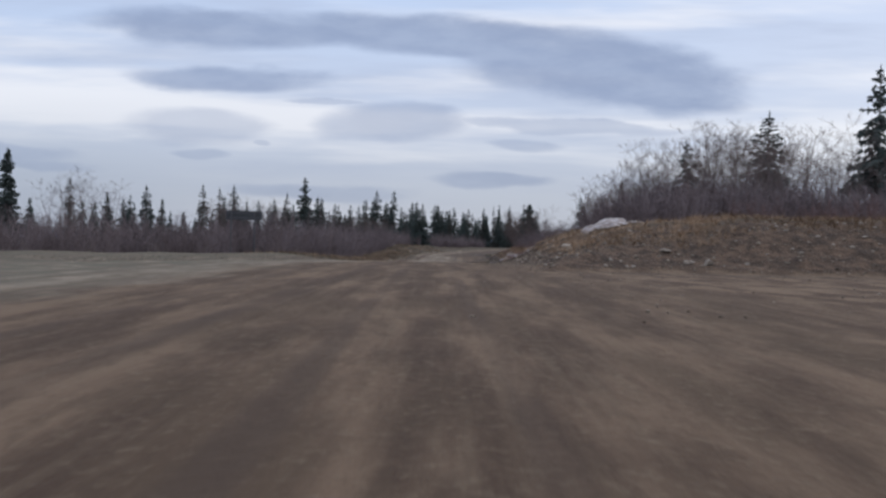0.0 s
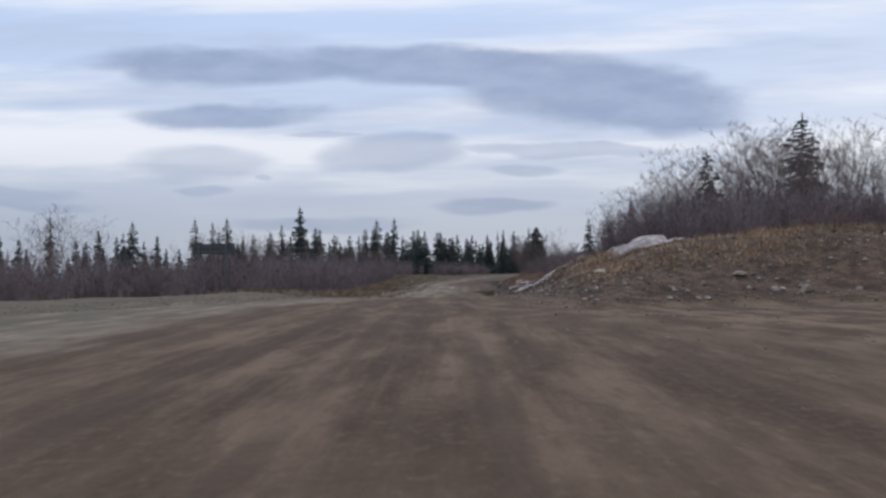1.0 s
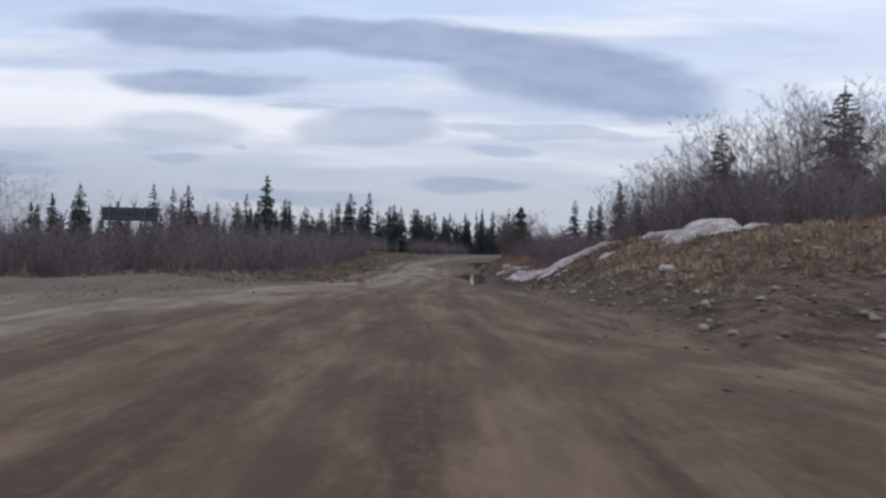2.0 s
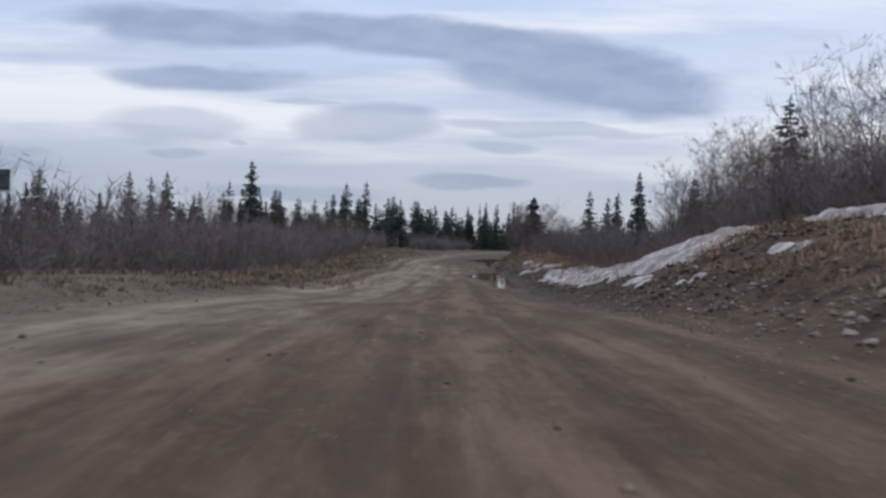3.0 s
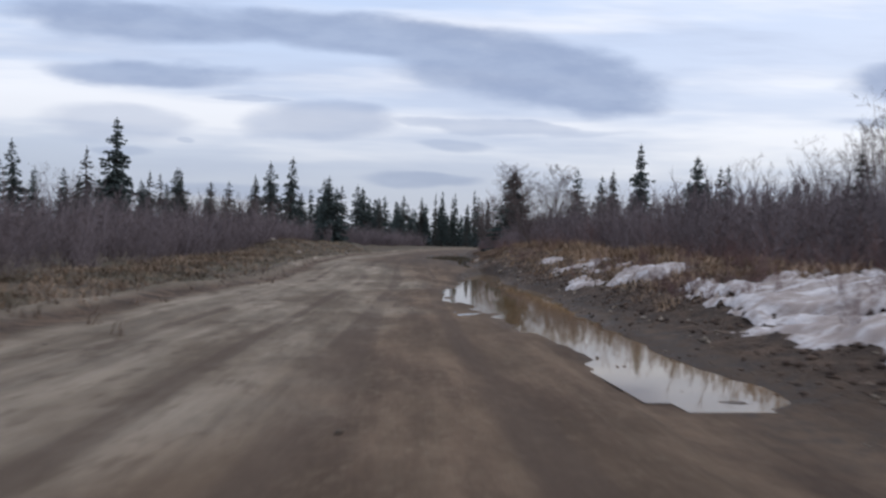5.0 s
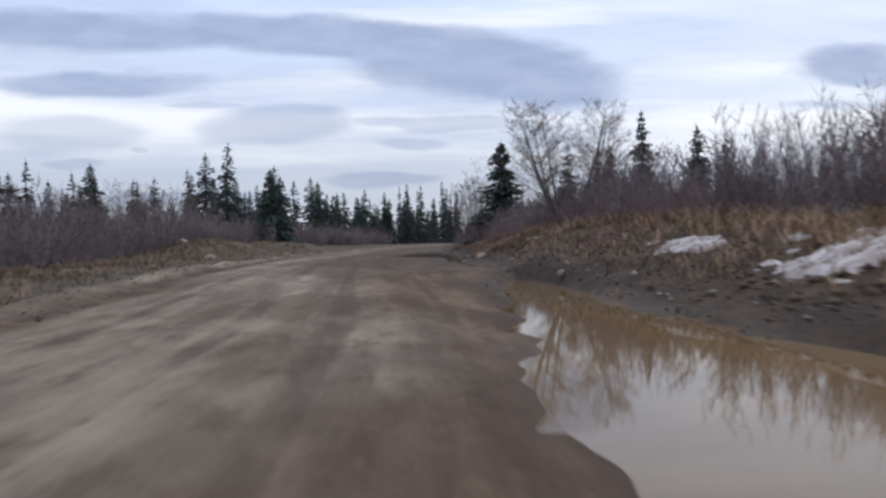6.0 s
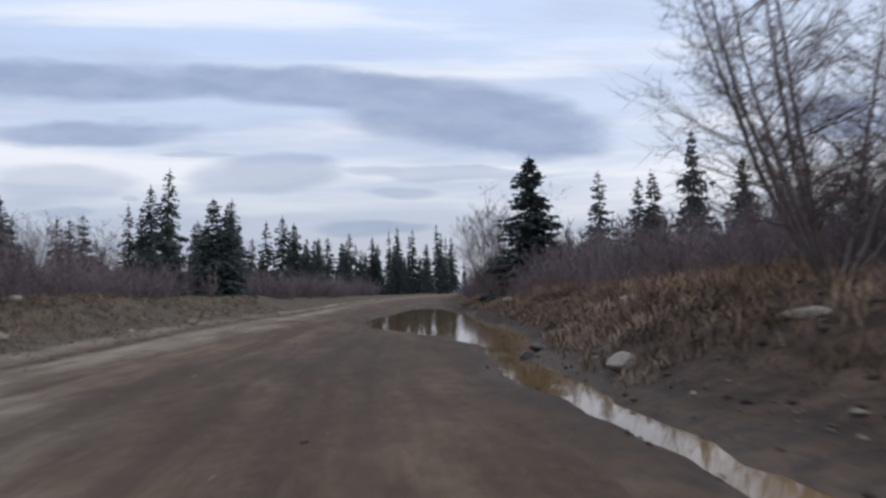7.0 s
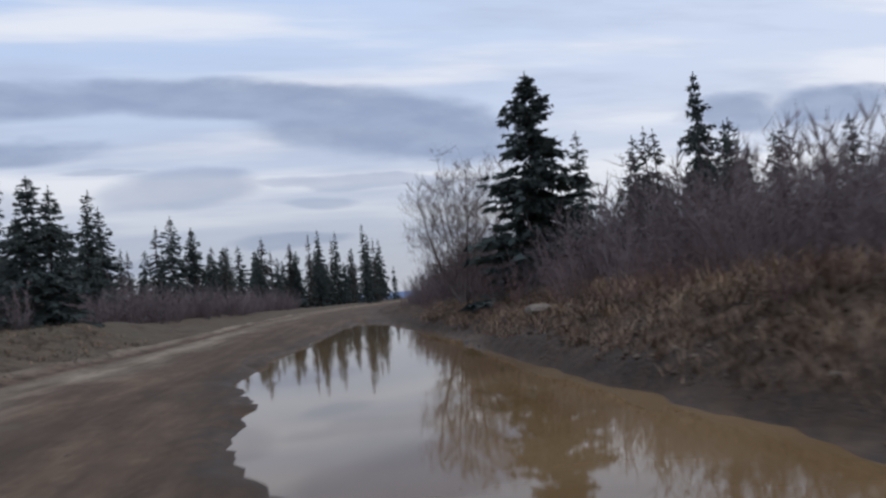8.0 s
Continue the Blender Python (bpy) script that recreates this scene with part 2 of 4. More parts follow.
def ground_mat():
    m = Mat("gravel_ground", 0.95, spec=0.22)
    p = m.place()
    lane, verge, bank, wet, pad = (m.attr(k) for k in ("lane", "verge", "bank", "wet", "pad"))
    # long streaks that follow the road
    along = m.node("ShaderNodeCombineXYZ")
    m.link(lane, along.inputs[0])
    m.link(m.math("MULTIPLY", m.attr("along"), 0.045), along.inputs[1])
    streak = m.noise(along.outputs[0], 1.1, 4, 0.55)
    fine_streak = m.noise(along.outputs[0], 6.0, 4, 0.6)
    patch = m.noise(m.place((1.0, 0.35, 1.0)), 0.5, 5, 0.6)
    grain = m.noise(p, 9.0, 5, 0.7)
    fine = m.noise(p, 45.0, 3, 0.7)
    blotch = m.noise(p, 0.16, 4, 0.6)
    lumps = m.noise(m.place((1.0, 0.24, 1.0)), 1.3, 6, 0.66)
    tan = m.mix(m.ramp(m.math("ADD", m.math("MULTIPLY", streak, 0.5), m.math("MULTIPLY", lumps, 0.5)), 0.40, 0.60), (0.160, 0.124, 0.090), (0.325, 0.258, 0.190))
    mud = m.mix(m.ramp(m.math("ADD", m.math("MULTIPLY", streak, 0.45), m.math("MULTIPLY", lumps, 0.55)), 0.40, 0.61), (0.076, 0.045, 0.028), (0.196, 0.128, 0.081))
    worn = m.ramp(m.math("ADD", m.attr("worn"), m.math("MULTIPLY", m.math("SUBTRACT", blotch, 0.5), 6.0)), -1.3, 0.8)
    road = m.mix(worn, tan, mud)
    road = m.mix(m.math("MULTIPLY", m.ramp(fine_streak, 0.47, 0.7), 0.22), road, (0.235, 0.172, 0.110))
    road = m.mix(m.math("MULTIPLY", m.ramp(patch, 0.47, 0.62), 0.55), road, (0.088, 0.056, 0.033))
    road = m.mix(m.math("MULTIPLY", m.ramp(grain, 0.5, 0.72), 0.42), road, (0.25, 0.186, 0.122))
    road = m.mix(m.math("MULTIPLY", m.ramp(m.noise(m.place((1.0, 0.4, 1.0)), 2.6, 6, 0.7), 0.5, 0.66), 0.5), road, (0.078, 0.049, 0.030))
    # narrow tyre tracks
    wander = m.math("MULTIPLY", m.math("SUBTRACT", m.noise(along.outputs[0], 0.5, 2), 0.5), 1.6)
    for c0 in (-2.7, -1.1, 0.35, 1.9):
        off = m.math("ABSOLUTE", m.math("SUBTRACT", m.math("ADD", lane, wander), c0))
        road = m.mix(m.math("MULTIPLY", m.ramp(off, 0.22, 0.08), m.ramp(patch, 0.35, 0.6, 0.1, 0.62)), road, (0.080, 0.052, 0.036))
    cross = m.mix(m.ramp(m.noise(m.place((0.7, 0.3, 1.0)), 1.5, 6, 0.68), 0.40, 0.62), (0.088, 0.053, 0.033), (0.220, 0.148, 0.094))
    road = m.mix(m.math("MULTIPLY", m.attr("side"), 0.95), road, cross)
    grassy = m.mix(m.ramp(m.noise(p, 1.1, 6, 0.7), 0.38, 0.62), (0.060, 0.041, 0.027), (0.125, 0.088, 0.056))
    grassy = m.mix(m.math("MULTIPLY", m.ramp(patch, 0.42, 0.62), 0.65), grassy, (0.094, 0.080, 0.053))
    dirt = m.mix(m.ramp(m.noise(p, 1.7, 6, 0.7), 0.35, 0.65), (0.050, 0.032, 0.023), (0.190, 0.120, 0.078))
    dirt = m.mix(m.math("MULTIPLY", m.ramp(lumps, 0.46, 0.62), 0.55), dirt, (0.060, 0.038, 0.025))
    dirt = m.mix(m.math("MULTIPLY", m.ramp(grain, 0.55, 0.72), 0.4), dirt, (0.20, 0.15, 0.11))
    c = m.mix(m.math("MULTIPLY", pad, m.ramp(m.noise(p, 0.7, 5, 0.65), 0.35, 0.6)), road, (0.140, 0.122, 0.086))
    c = m.mix(verge, c, grassy)
    # bank dirt; along the road's left edge this colour stands in for shade
    c = m.mix(bank, c, dirt)
    clods = m.noise(p, 3.2, 6, 0.75)
    wet = m.math("MULTIPLY", wet, m.ramp(clods, 0.36, 0.6, 1.1, 0.5))
    c = m.mix(wet, c, (0.040, 0.027, 0.020))
    m.color(m.mix(m.math("MULTIPLY", fine, 0.3), c, (0.05, 0.037, 0.029)))
    m.rough(m.math("MULTIPLY", m.ramp(wet, 0.35, 1.0, 0.97, 0.8), m.ramp(m.attr("shore"), 0.25, 0.95, 1.0, 0.85)))
    relief = m.math("ADD", grain, m.math("MULTIPLY", fine, 0.5))
    m.bump(m.math("ADD", relief, m.math("MULTIPLY", m.math("MULTIPLY", bank, clods), 7.0)), 0.85, 0.04)
    return m.m


GROUND = ground_mat()


def water_mat():
    m = Mat("muddy_water", 0.04, spec=0.5)
    m.color(m.mix(m.ramp(m.noise(m.place(), 0.3, 3), 0.4, 0.6), (0.15, 0.092, 0.042), (0.185, 0.118, 0.058)))
    m.b.inputs["IOR"].default_value = 1.33
    m.bump(m.noise(m.place((1, 0.6, 1)), 2.5, 3, 0.5), 0.06, 0.01)
    return m.m


WATER = water_mat()


def snow_mat():
    m = Mat("old_dirty_snow", 0.75, spec=0.3)
    p = m.place()
    c = m.mix(m.ramp(m.noise(m.place((0.7, 2.0, 1.0)), 1.4, 7, 0.76), 0.36, 0.57), (0.56, 0.515, 0.50), (0.26, 0.205, 0.18))
    m.color(m.mix(m.ramp(m.noise(p, 14, 4, 0.7), 0.55, 0.72), c, (0.2, 0.16, 0.13)))
    m.bump(m.noise(p, 5, 5, 0.65), 0.6, 0.05)
    return m.m


SNOW = snow_mat()


def stone_mat():
    m = Mat("weathered_stone", 0.9, spec=0.25)
    p = m.place()
    a = m.mix(m.random(), (0.19, 0.155, 0.120), (0.45, 0.375, 0.30))
    m.color(m.mix(m.math("MULTIPLY", m.ramp(m.noise(p, 6, 5), 0.4, 0.7), 0.5), a, (0.12, 0.09, 0.07)))
    m.bump(m.noise(p, 9, 5, 0.7), 0.5, 0.03)
    return m.m


STONE = stone_mat()
m_ = Mat("wet_dark_stone", 0.6, spec=0.3)
m_.color(m_.mix(m_.ramp(m_.noise(m_.place(), 7, 5), 0.4, 0.7), (0.022, 0.018, 0.015), (0.05, 0.04, 0.033)))
WET_STONE = m_.m
m_ = Mat("loose_gravel_stone", 0.92, spec=0.2)
m_.color(m_.mix(m_.island(), (0.075, 0.056, 0.042), (0.31, 0.25, 0.19)))
PEBBLE = m_.m
m_ = Mat("dark_mud_clod", 0.95, spec=0.15)
m_.color(m_.mix(m_.island(), (0.034, 0.024, 0.020), (0.120, 0.080, 0.058)))
MUD = m_.m
m_ = Mat("weathered_sign_metal", 0.6, 0.3, 0.4)
m_.color(m_.mix(m_.ramp(m_.noise(m_.place(), 4, 5), 0.4, 0.7), (0.055, 0.055, 0.058), (0.085, 0.085, 0.09)))
SIGN_METAL = m_.m
m_ = Mat("galvanised_post", 0.5, 0.6, 0.4)
m_.color(m_.mix(m_.ramp(m_.noise(m_.place(), 9, 4), 0.4, 0.7), (0.09, 0.09, 0.095), (0.15, 0.15, 0.155)))
POST_METAL = m_.m
# the haze of distance is put into the hills' blue base colour
m_ = Mat("haze_blue_hills", 1.0, spec=0.0)
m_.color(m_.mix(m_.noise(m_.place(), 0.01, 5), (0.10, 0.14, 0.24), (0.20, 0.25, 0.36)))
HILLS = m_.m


# ---- the ground ----
def lerp(y, ys, zs):
    return np.interp(y, ys, zs)


def sstep(a, b, v):
    t = np.clip((v - a) / (b - a), 0, 1)
    return t * t * (3 - 2 * t)


def value_noise(x, y, seed=0, octaves=4):
    """Smooth noise on arrays, about -1 to 1."""
    x, y = np.asarray(x, float), np.asarray(y, float)
    total, amp, norm = np.zeros(np.broadcast(x, y).shape), 1.0, 0.0
    for o in range(octaves):
        fx, fy = x * 2 ** o + 17.3 * o + seed * 3.7, y * 2 ** o - 9.1 * o + seed * 5.1
        ix, iy = np.floor(fx).astype(np.int64), np.floor(fy).astype(np.int64)
        tx, ty = fx - ix, fy - iy
        tx, ty = tx * tx * (3 - 2 * tx), ty * ty * (3 - 2 * ty)

        def h(a, b):
            v = np.sin(a * 127.1 + b * 311.7 + seed * 74.7) * 43758.5453
            return v - np.floor(v)

        v = (h(ix, iy) * (1 - tx) + h(ix + 1, iy) * tx) * (1 - ty) + (h(ix, iy + 1) * (1 - tx) + h(ix + 1, iy + 1) * tx) * ty
        total += amp * (2 * v - 1)
        norm += amp
        amp *= 0.5
    return total / norm


# height of the road along its way
ROAD_Y = [-400, 10, 17, 24, 32, 41, 50, 57, 65, 72, 80, 90, 98, 105, 111, 115, 120, 125, 136, 150, 165, 180, 200, 260, 320, 5000]
ROAD_Z = [-.4, -.22, -.08, .0, .06, .08, .04, -.15, -.45, -.65, -.82, -.87, -.87, -.85, -.74, -.62, -.59, -.57, -.55, -.54, -.54, -.53, -.40, 0.0, 0.4, 3]
LEFT_Y = [-50, 20, 40, 50, 75, 95, 105, 130, 145, 160, 180, 200, 230, 260, 300, 400]
LEFT_X = [-30, -25, -12, -7.8, -6.6, -6, -4.6, -4, -3.3, -1.5, 1.3, 4, 10, 18, 34, 90]
FOOT_Y = [30, 44, 50, 60, 75, 95, 105, 113, 120, 126, 132, 139, 150, 160, 180, 200, 230, 260, 300, 400]
FOOT_X = [2.6, 2.4, 2.3, 2.6, 3.2, 4.6, 4.9, 5.2, 5.7, 6.1, 7.1, 8.4, 9.4, 10.9, 12.5, 15, 20, 29, 46, 105]
BANK_Y = [36, 45, 50, 54, 58, 64, 68, 72, 77, 85, 95, 108, 115, 130, 150, 200, 260]
BANK_H = [1.75, 1.85, 2.05, 2.3, 2.35, 2.2, 1.75, 1.25, .85, .85, 1.1, 1.15, 1.3, 1.2, 1.1, 0.9, 0.3]
SLOPE_W = [7.5, 7.5, 7.0, 6.7, 6.3, 5.5, 5.2, 5.0, 5.0, 5.0, 5.0, 5.0, 5.0, 4.5, 4.5, 5, 5]
# puddles: centre line and half width
POOLS = [
    (-0.92, [(2.9, 82, .15), (2.8, 88, .7), (3.1, 94, 1.25), (3.3, 98, 1.4), (3.7, 103, .95), (4.25, 107, .75), (4.85, 110.8, .75), (5.2, 113.2, .55), (5.35, 114.6, .25)]),
    (-0.66, [(5.0, 117.0, .16), (5.2, 120, .25), (5.4, 124, .32), (5.55, 126.8, .42), (5.95, 129.5, .45), (6.2, 131, .55), (6.6, 133.2, .72), (6.85, 136.5, 1.2),
             (6.9, 139, 1.55), (6.75, 142, 2.1), (6.65, 145, 2.45), (6.8, 150, 2.85), (7.3, 155, 2.85), (8.3, 161, 2.7), (9.5, 168, 2.3), (10.6, 176, 1.7), (11.5, 184, .9), (12.0, 188, .3)]),
]


def pool_depth(x, y):
    """How far inside a puddle a point lies, in metres; below 0 outside."""
    best = np.full(np.broadcast(x, y).shape, -50.0)
    wob = 0.45 * value_noise(x * 0.8, y * 0.45, 5, 4) + 0.28 * value_noise(x * 2.6, y * 1.7, 25, 3)
    for level, line in POOLS:
        a = np.array(line)
        for (x0, y0, w0), (x1, y1, w1) in zip(a[:-1], a[1:]):
            dx, dy = x1 - x0, y1 - y0
            t = np.clip(((x - x0) * dx + (y - y0) * dy) / (dx * dx + dy * dy), 0, 1)
            w = w0 + t * (w1 - w0)
            d = w - np.hypot(x - x0 - t * dx, y - y0 - t * dy)
            best = np.maximum(best, d + wob * np.minimum(w, 1))
    return best


def bank_rise(x, y):
    """0 on the road, 1 on top of the bank that runs along its right-hand side."""
    foot = lerp(y, FOOT_Y, FOOT_X) + 0.35 * value_noise(x * 0.3, y * 0.3, 9, 3)
    width = lerp(y, BANK_Y, SLOPE_W)
    side = (x - foot) / width
    front = (y - 37.3 - 0.02 * np.maximum(x - 8, 0) - 0.7 * value_noise(x * 0.25, x * 0, 3, 2)) / (8.5 + 2.5 * (1 - sstep(9, 13, x)))
    k = np.minimum(side, front)
    return np.clip(k, 0, 1)


def height(x, y):
    x, y = np.asarray(x, float), np.asarray(y, float)
    base = lerp(y, ROAD_Y, ROAD_Z)
    k = bank_rise(x, y)
    rise = lerp(y, BANK_Y, BANK_H) * (1 + 0.25 * sstep(8, 13, x) * (1 - sstep(48, 54, y)))
    shape = 0.55 * (1 - (1 - k) ** 2) + 0.45 * sstep(0, 1, k)
    rough = sstep(0.0, 0.16, k) * (0.06 * value_noise(x * 1.8, y * 1.1, 33, 3) + 0.20 * sstep(0.02, 0.3, k) * value_noise(x * 0.45, y * 0.45, 1, 4) + 0.09 * value_noise(x * 1.3, y * 1.0, 2, 2))
    h = base + rise * shape + rough
    # left-hand verge
    left = lerp(y, LEFT_Y, LEFT_X)
    out = left - x
    vr = sstep(0.0, 3.5, out) * lerp(y, [20, 45, 62, 75, 95, 120, 150, 200], [0.05, 0.15, 0.5, 0.4, 0.25, 0.15, 0.35, 0.3])
    berm = 0.8 * np.exp(-((out - 5.5) / 2.6) ** 2) * sstep(138, 150, y) * (1 - sstep(185, 205, y))
    ridge = 0.24 * np.exp(-((out - 0.2) / 0.45) ** 2) * sstep(66, 80, y)
    h = h + vr + berm * (1 + 0.5 * value_noise(x * .5, y * .3, 8, 3)) + ridge * (0.8 + 0.5 * value_noise(x, y * 0.6, 12, 2))
    h = h - 0.42 * sstep(3.5, 9.0, out) * sstep(44, 60, y) * (1 - sstep(72, 95, y))
    h = h + sstep(2.0, 8.0, out) * 0.12 * value_noise(x * 0.3, y * 0.3, 4, 4)
    h = h + 0.55 * sstep(2.5, 9.0, out) * sstep(132, 152, y) * (1 - sstep(230, 300, y))
    # wheel ruts and small humps on the road
    on = (1 - sstep(0.0, 0.15, k)) * (1 - sstep(-0.5, 1.5, out))
    mid = 0.5 * (left + lerp(y, FOOT_Y, FOOT_X))
    lat = x - mid
    ruts = 0.0
    for c, wd, dp in ((-2.6, .28, .02), (-0.9, .28, .02), (0.55, .3, .035), (2.1, .3, .045), (2.8, .25, .03)):
        ruts = ruts - dp * np.exp(-((lat - c - 0.15 * value_noise(y * 0.06, y * 0 + c, 21, 2)) / wd) ** 2)
    h = h + on * (ruts * sstep(40, 50, y) + 0.014 * value_noise(x * 0.9, y * 0.4, 6, 4) + 0.007 * value_noise(x * 4, y * 3, 7, 2))
    # broken edge of the road above the muddy verge
    lip = x - (lerp(y, FOOT_Y, FOOT_X) - 1.9 + 0.45 * value_noise(x * 0.4, y * 0.5, 35, 4))
    h = h - 0.10 * sstep(0.0, 0.24, lip) * (1 - sstep(1.2, 2.4, lip)) * sstep(60, 68, y) * (1 - sstep(82, 90, y))
    # puddle beds
    p = pool_depth(x, y)
    h = h + 0.045 * sstep(-1.3, -0.2, p) * (1 - sstep(0.1, 0.4, p)) * (value_noise(x * 1.7, y * 1.0, 37, 3) + 0.8 * value_noise(x * 3.4, y * 2.2, 38, 2))
    h = h - sstep(-0.22, 0.35, p) * (0.22 + 0.18 * sstep(104, 111, y) * (1 - sstep(115.2, 116.6, y)))
    # the land beyond
    far = np.hypot(x, y - 100)
    h = h + sstep(150, 500, far) * 1.2 * value_noise(x * 0.008, y * 0.008, 10, 3)
    return h


def spread(parts):
    out = [np.arange(a, b, s) for a, b, s in parts]
    return np.concatenate(out)


def build_ground():
    xs = spread([(-4000, -600, 400), (-600, -120, 40), (-120, -40, 4), (-40, -12, 0.8), (-12, 17, 0.22), (17, 40, 0.7), (40, 120, 4), (120, 600, 40), (600, 4001, 400)])
    ys = spread([(-1500, -100, 200), (-100, -10, 9), (-10, 8, 1), (8, 172, 0.38), (172, 230, 0.8), (230, 400, 4), (400, 800, 40), (800, 4801, 400)])
    X, Y = np.meshgrid(xs, ys)
    Z = height(X, Y)
    V = np.stack([X, Y, Z], -1).reshape(-1, 3)
    ny, nx = X.shape
    i = (np.arange(ny - 1)[:, None] * nx + np.arange(nx - 1)[None]).ravel()
    F = np.stack([i, i + 1, i + nx + 1, i + nx], -1)
    me = mesh_of("ground", V, F, GROUND, smooth=True)
    left, foot = lerp(Y, LEFT_Y, LEFT_X), lerp(Y, FOOT_Y, FOOT_X)
    k = bank_rise(X, Y)
    out = left - X
    lane = X - 0.5 * (lerp(np.maximum(Y, 52), LEFT_Y, LEFT_X) + lerp(np.maximum(Y, 52), FOOT_Y, FOOT_X))
    side = sstep(2.0, 17.0, X + 0.3 * (Y - 24)) * (1 - sstep(37, 41, Y))
    damp = sstep(110, 130, Y) * (0.56 + 0.4 * value_noise(X * .5, Y * .2, 22, 4)) * np.where(k > 0.02, 1.0, sstep(-5.0, 0.8, lane))
    mire = 0.5 * sstep(54, 64, Y) * (1 - sstep(108, 118, Y)) * sstep(-2.5, -0.9, X - foot + 0.8 * value_noise(X * .5, Y * .25, 26, 3)) * (1 - sstep(2.6, 4.4, X - foot)) * (0.9 + 0.5 * value_noise(X, Y, 27, 3))
    # shade on the steep face of the left road edge, painted dark
    edge = 1.3 * np.exp(-((out + 0.5 + 0.2 * value_noise(X * .3, Y * .15, 29, 3)) / 0.34) ** 2) * sstep(66, 84, Y) * (0.9 + 0.3 * value_noise(X * .6, Y * .3, 28, 3))
    strip = 0.62 * np.exp(-((Y - 36.3 - 0.02 * np.maximum(X - 8, 0)) / 1.1) ** 2) * sstep(3, 6, X) * (0.8 + 0.5 * value_noise(X * .5, Y, 23, 3))
    fields = {
        "lane": (1 - side) * lane + side * (28 - Y),
        "worn": np.where(side > 0.1, 2.0, lane - lerp(Y, [0, 40, 54, 62, 108, 117, 128, 160], [-5.5, -4.0, -1.2, -0.9, 1.5, 0.8, -2.4, -2.8])),
        "side": sstep(0.0, 0.22, side),
        "along": (1 - side) * Y + side * X,
        "verge": np.clip(sstep(-0.4, 1.2, out + 0.8 * value_noise(X * .4, Y * .25, 14, 3)) * (1 - 0.65 * sstep(-1.0, 4.0, -X - 7) * (1 - sstep(58, 70, Y))) + sstep(0.75, 1.0, k), 0, 1),
        # bank dirt, plus the left edge's shade put in as dark dirt
        "bank": np.clip(0.9 * edge, 0, 0.9) + sstep(0.01, 0.1, k) * (1 - 0.75 * sstep(0.7, 1.0, k + 0.2 * value_noise(X * .6, Y * .6, 15, 3))),
        "wet": np.clip(damp + mire + strip + 0.8 * sstep(-0.8, 0.1, pool_depth(X, Y) + 0.5 * value_noise(X * .7, Y * .5, 16, 4))
                       + 0.6 * np.exp(-((X - foot + 0.1) / 0.9) ** 2) * sstep(40, 46, Y) * (0.7 + 0.6 * value_noise(X * .8, Y * .4, 19, 4)), 0, 1),
        "shore": sstep(-0.5, 0.05, pool_depth(X, Y) + 0.55 * value_noise(X * .9, Y * .6, 43, 4)) * (1 - sstep(0.0, 0.04, k)),
        "pad": sstep(-1.0, 4.0, -X - 7 + 2 * value_noise(X * .15, Y * .15, 17, 3)) * (1 - sstep(60, 75, Y)),
    }
    for name, f in fields.items():
        a = me.attributes.new(name, "FLOAT", "POINT")
        a.data.foreach_set("value", f.ravel().astype(np.float32))
    ob = new("ground", me)
    tagged(ob, "brown gravel road and dirt ground with wheel ruts", "ground", kind="structure")


build_ground()


def build_pools():
    for (level, line), words in zip(POOLS, ("muddy brown puddle in the roadside rut", "large muddy puddle reflecting the cloudy sky")):
        a = np.array(line)
        xs = np.linspace(a[:, 0].min() - 3.5, a[:, 0].max() + 3.5, 40)
        ys = np.linspace(a[:, 1].min() - 2, a[:, 1].max() + 2, 90)
        X, Y = np.meshgrid(xs, ys)
        ny, nx = X.shape
        keep = pool_depth(X, Y) > -0.6
        i = (np.arange(ny - 1)[:, None] * nx + np.arange(nx - 1)[None])
        ok = keep[:-1, :-1] | keep[1:, 1:] | keep[1:, :-1] | keep[:-1, 1:]
        i = i[ok]
        F = np.stack([i, i + 1, i + nx + 1, i + nx], -1)
        V = np.stack([X, Y, np.full_like(X, level)], -1).reshape(-1, 3)
        used, inv = np.unique(F, return_inverse=True)
        me = mesh_of("water", V[used], inv.reshape(F.shape), WATER, smooth=True)
        tagged(new("water", me), words, "puddle", kind="structure")


build_pools()


# ---- plants ----
def tubes(P0, P1, R0, R1, sides=3):
    """Tapered prisms between arrays of points: points and quads."""
    P0, P1 = np.asarray(P0, float), np.asarray(P1, float)
    d = P1 - P0
    d /= np.maximum(np.linalg.norm(d, axis=1, keepdims=True), 1e-6)
    ref = np.where(np.abs(d[:, 2:3]) > 0.9, [[1.0, 0, 0]], [[0, 0, 1.0]])
    a = np.cross(d, ref)
    a /= np.linalg.norm(a, axis=1, keepdims=True)
    b = np.cross(d, a)
    ang = np.arange(sides) * 2 * np.pi / sides
    ring = np.cos(ang)[None, :, None] * a[:, None] + np.sin(ang)[None, :, None] * b[:, None]
    lo = P0[:, None] + ring * np.asarray(R0, float)[:, None, None]
    hi = P1[:, None] + ring * np.asarray(R1, float)[:, None, None]
    V = np.concatenate([lo, hi], 1).reshape(-1, 3)
    n = len(P0)
    o = (np.arange(n) * 2 * sides)[:, None]
    j = np.arange(sides)
    F = np.stack([o + j, o + (j + 1) % sides, o + sides + (j + 1) % sides, o + sides + j], -1).reshape(-1, 4)
    return V, F


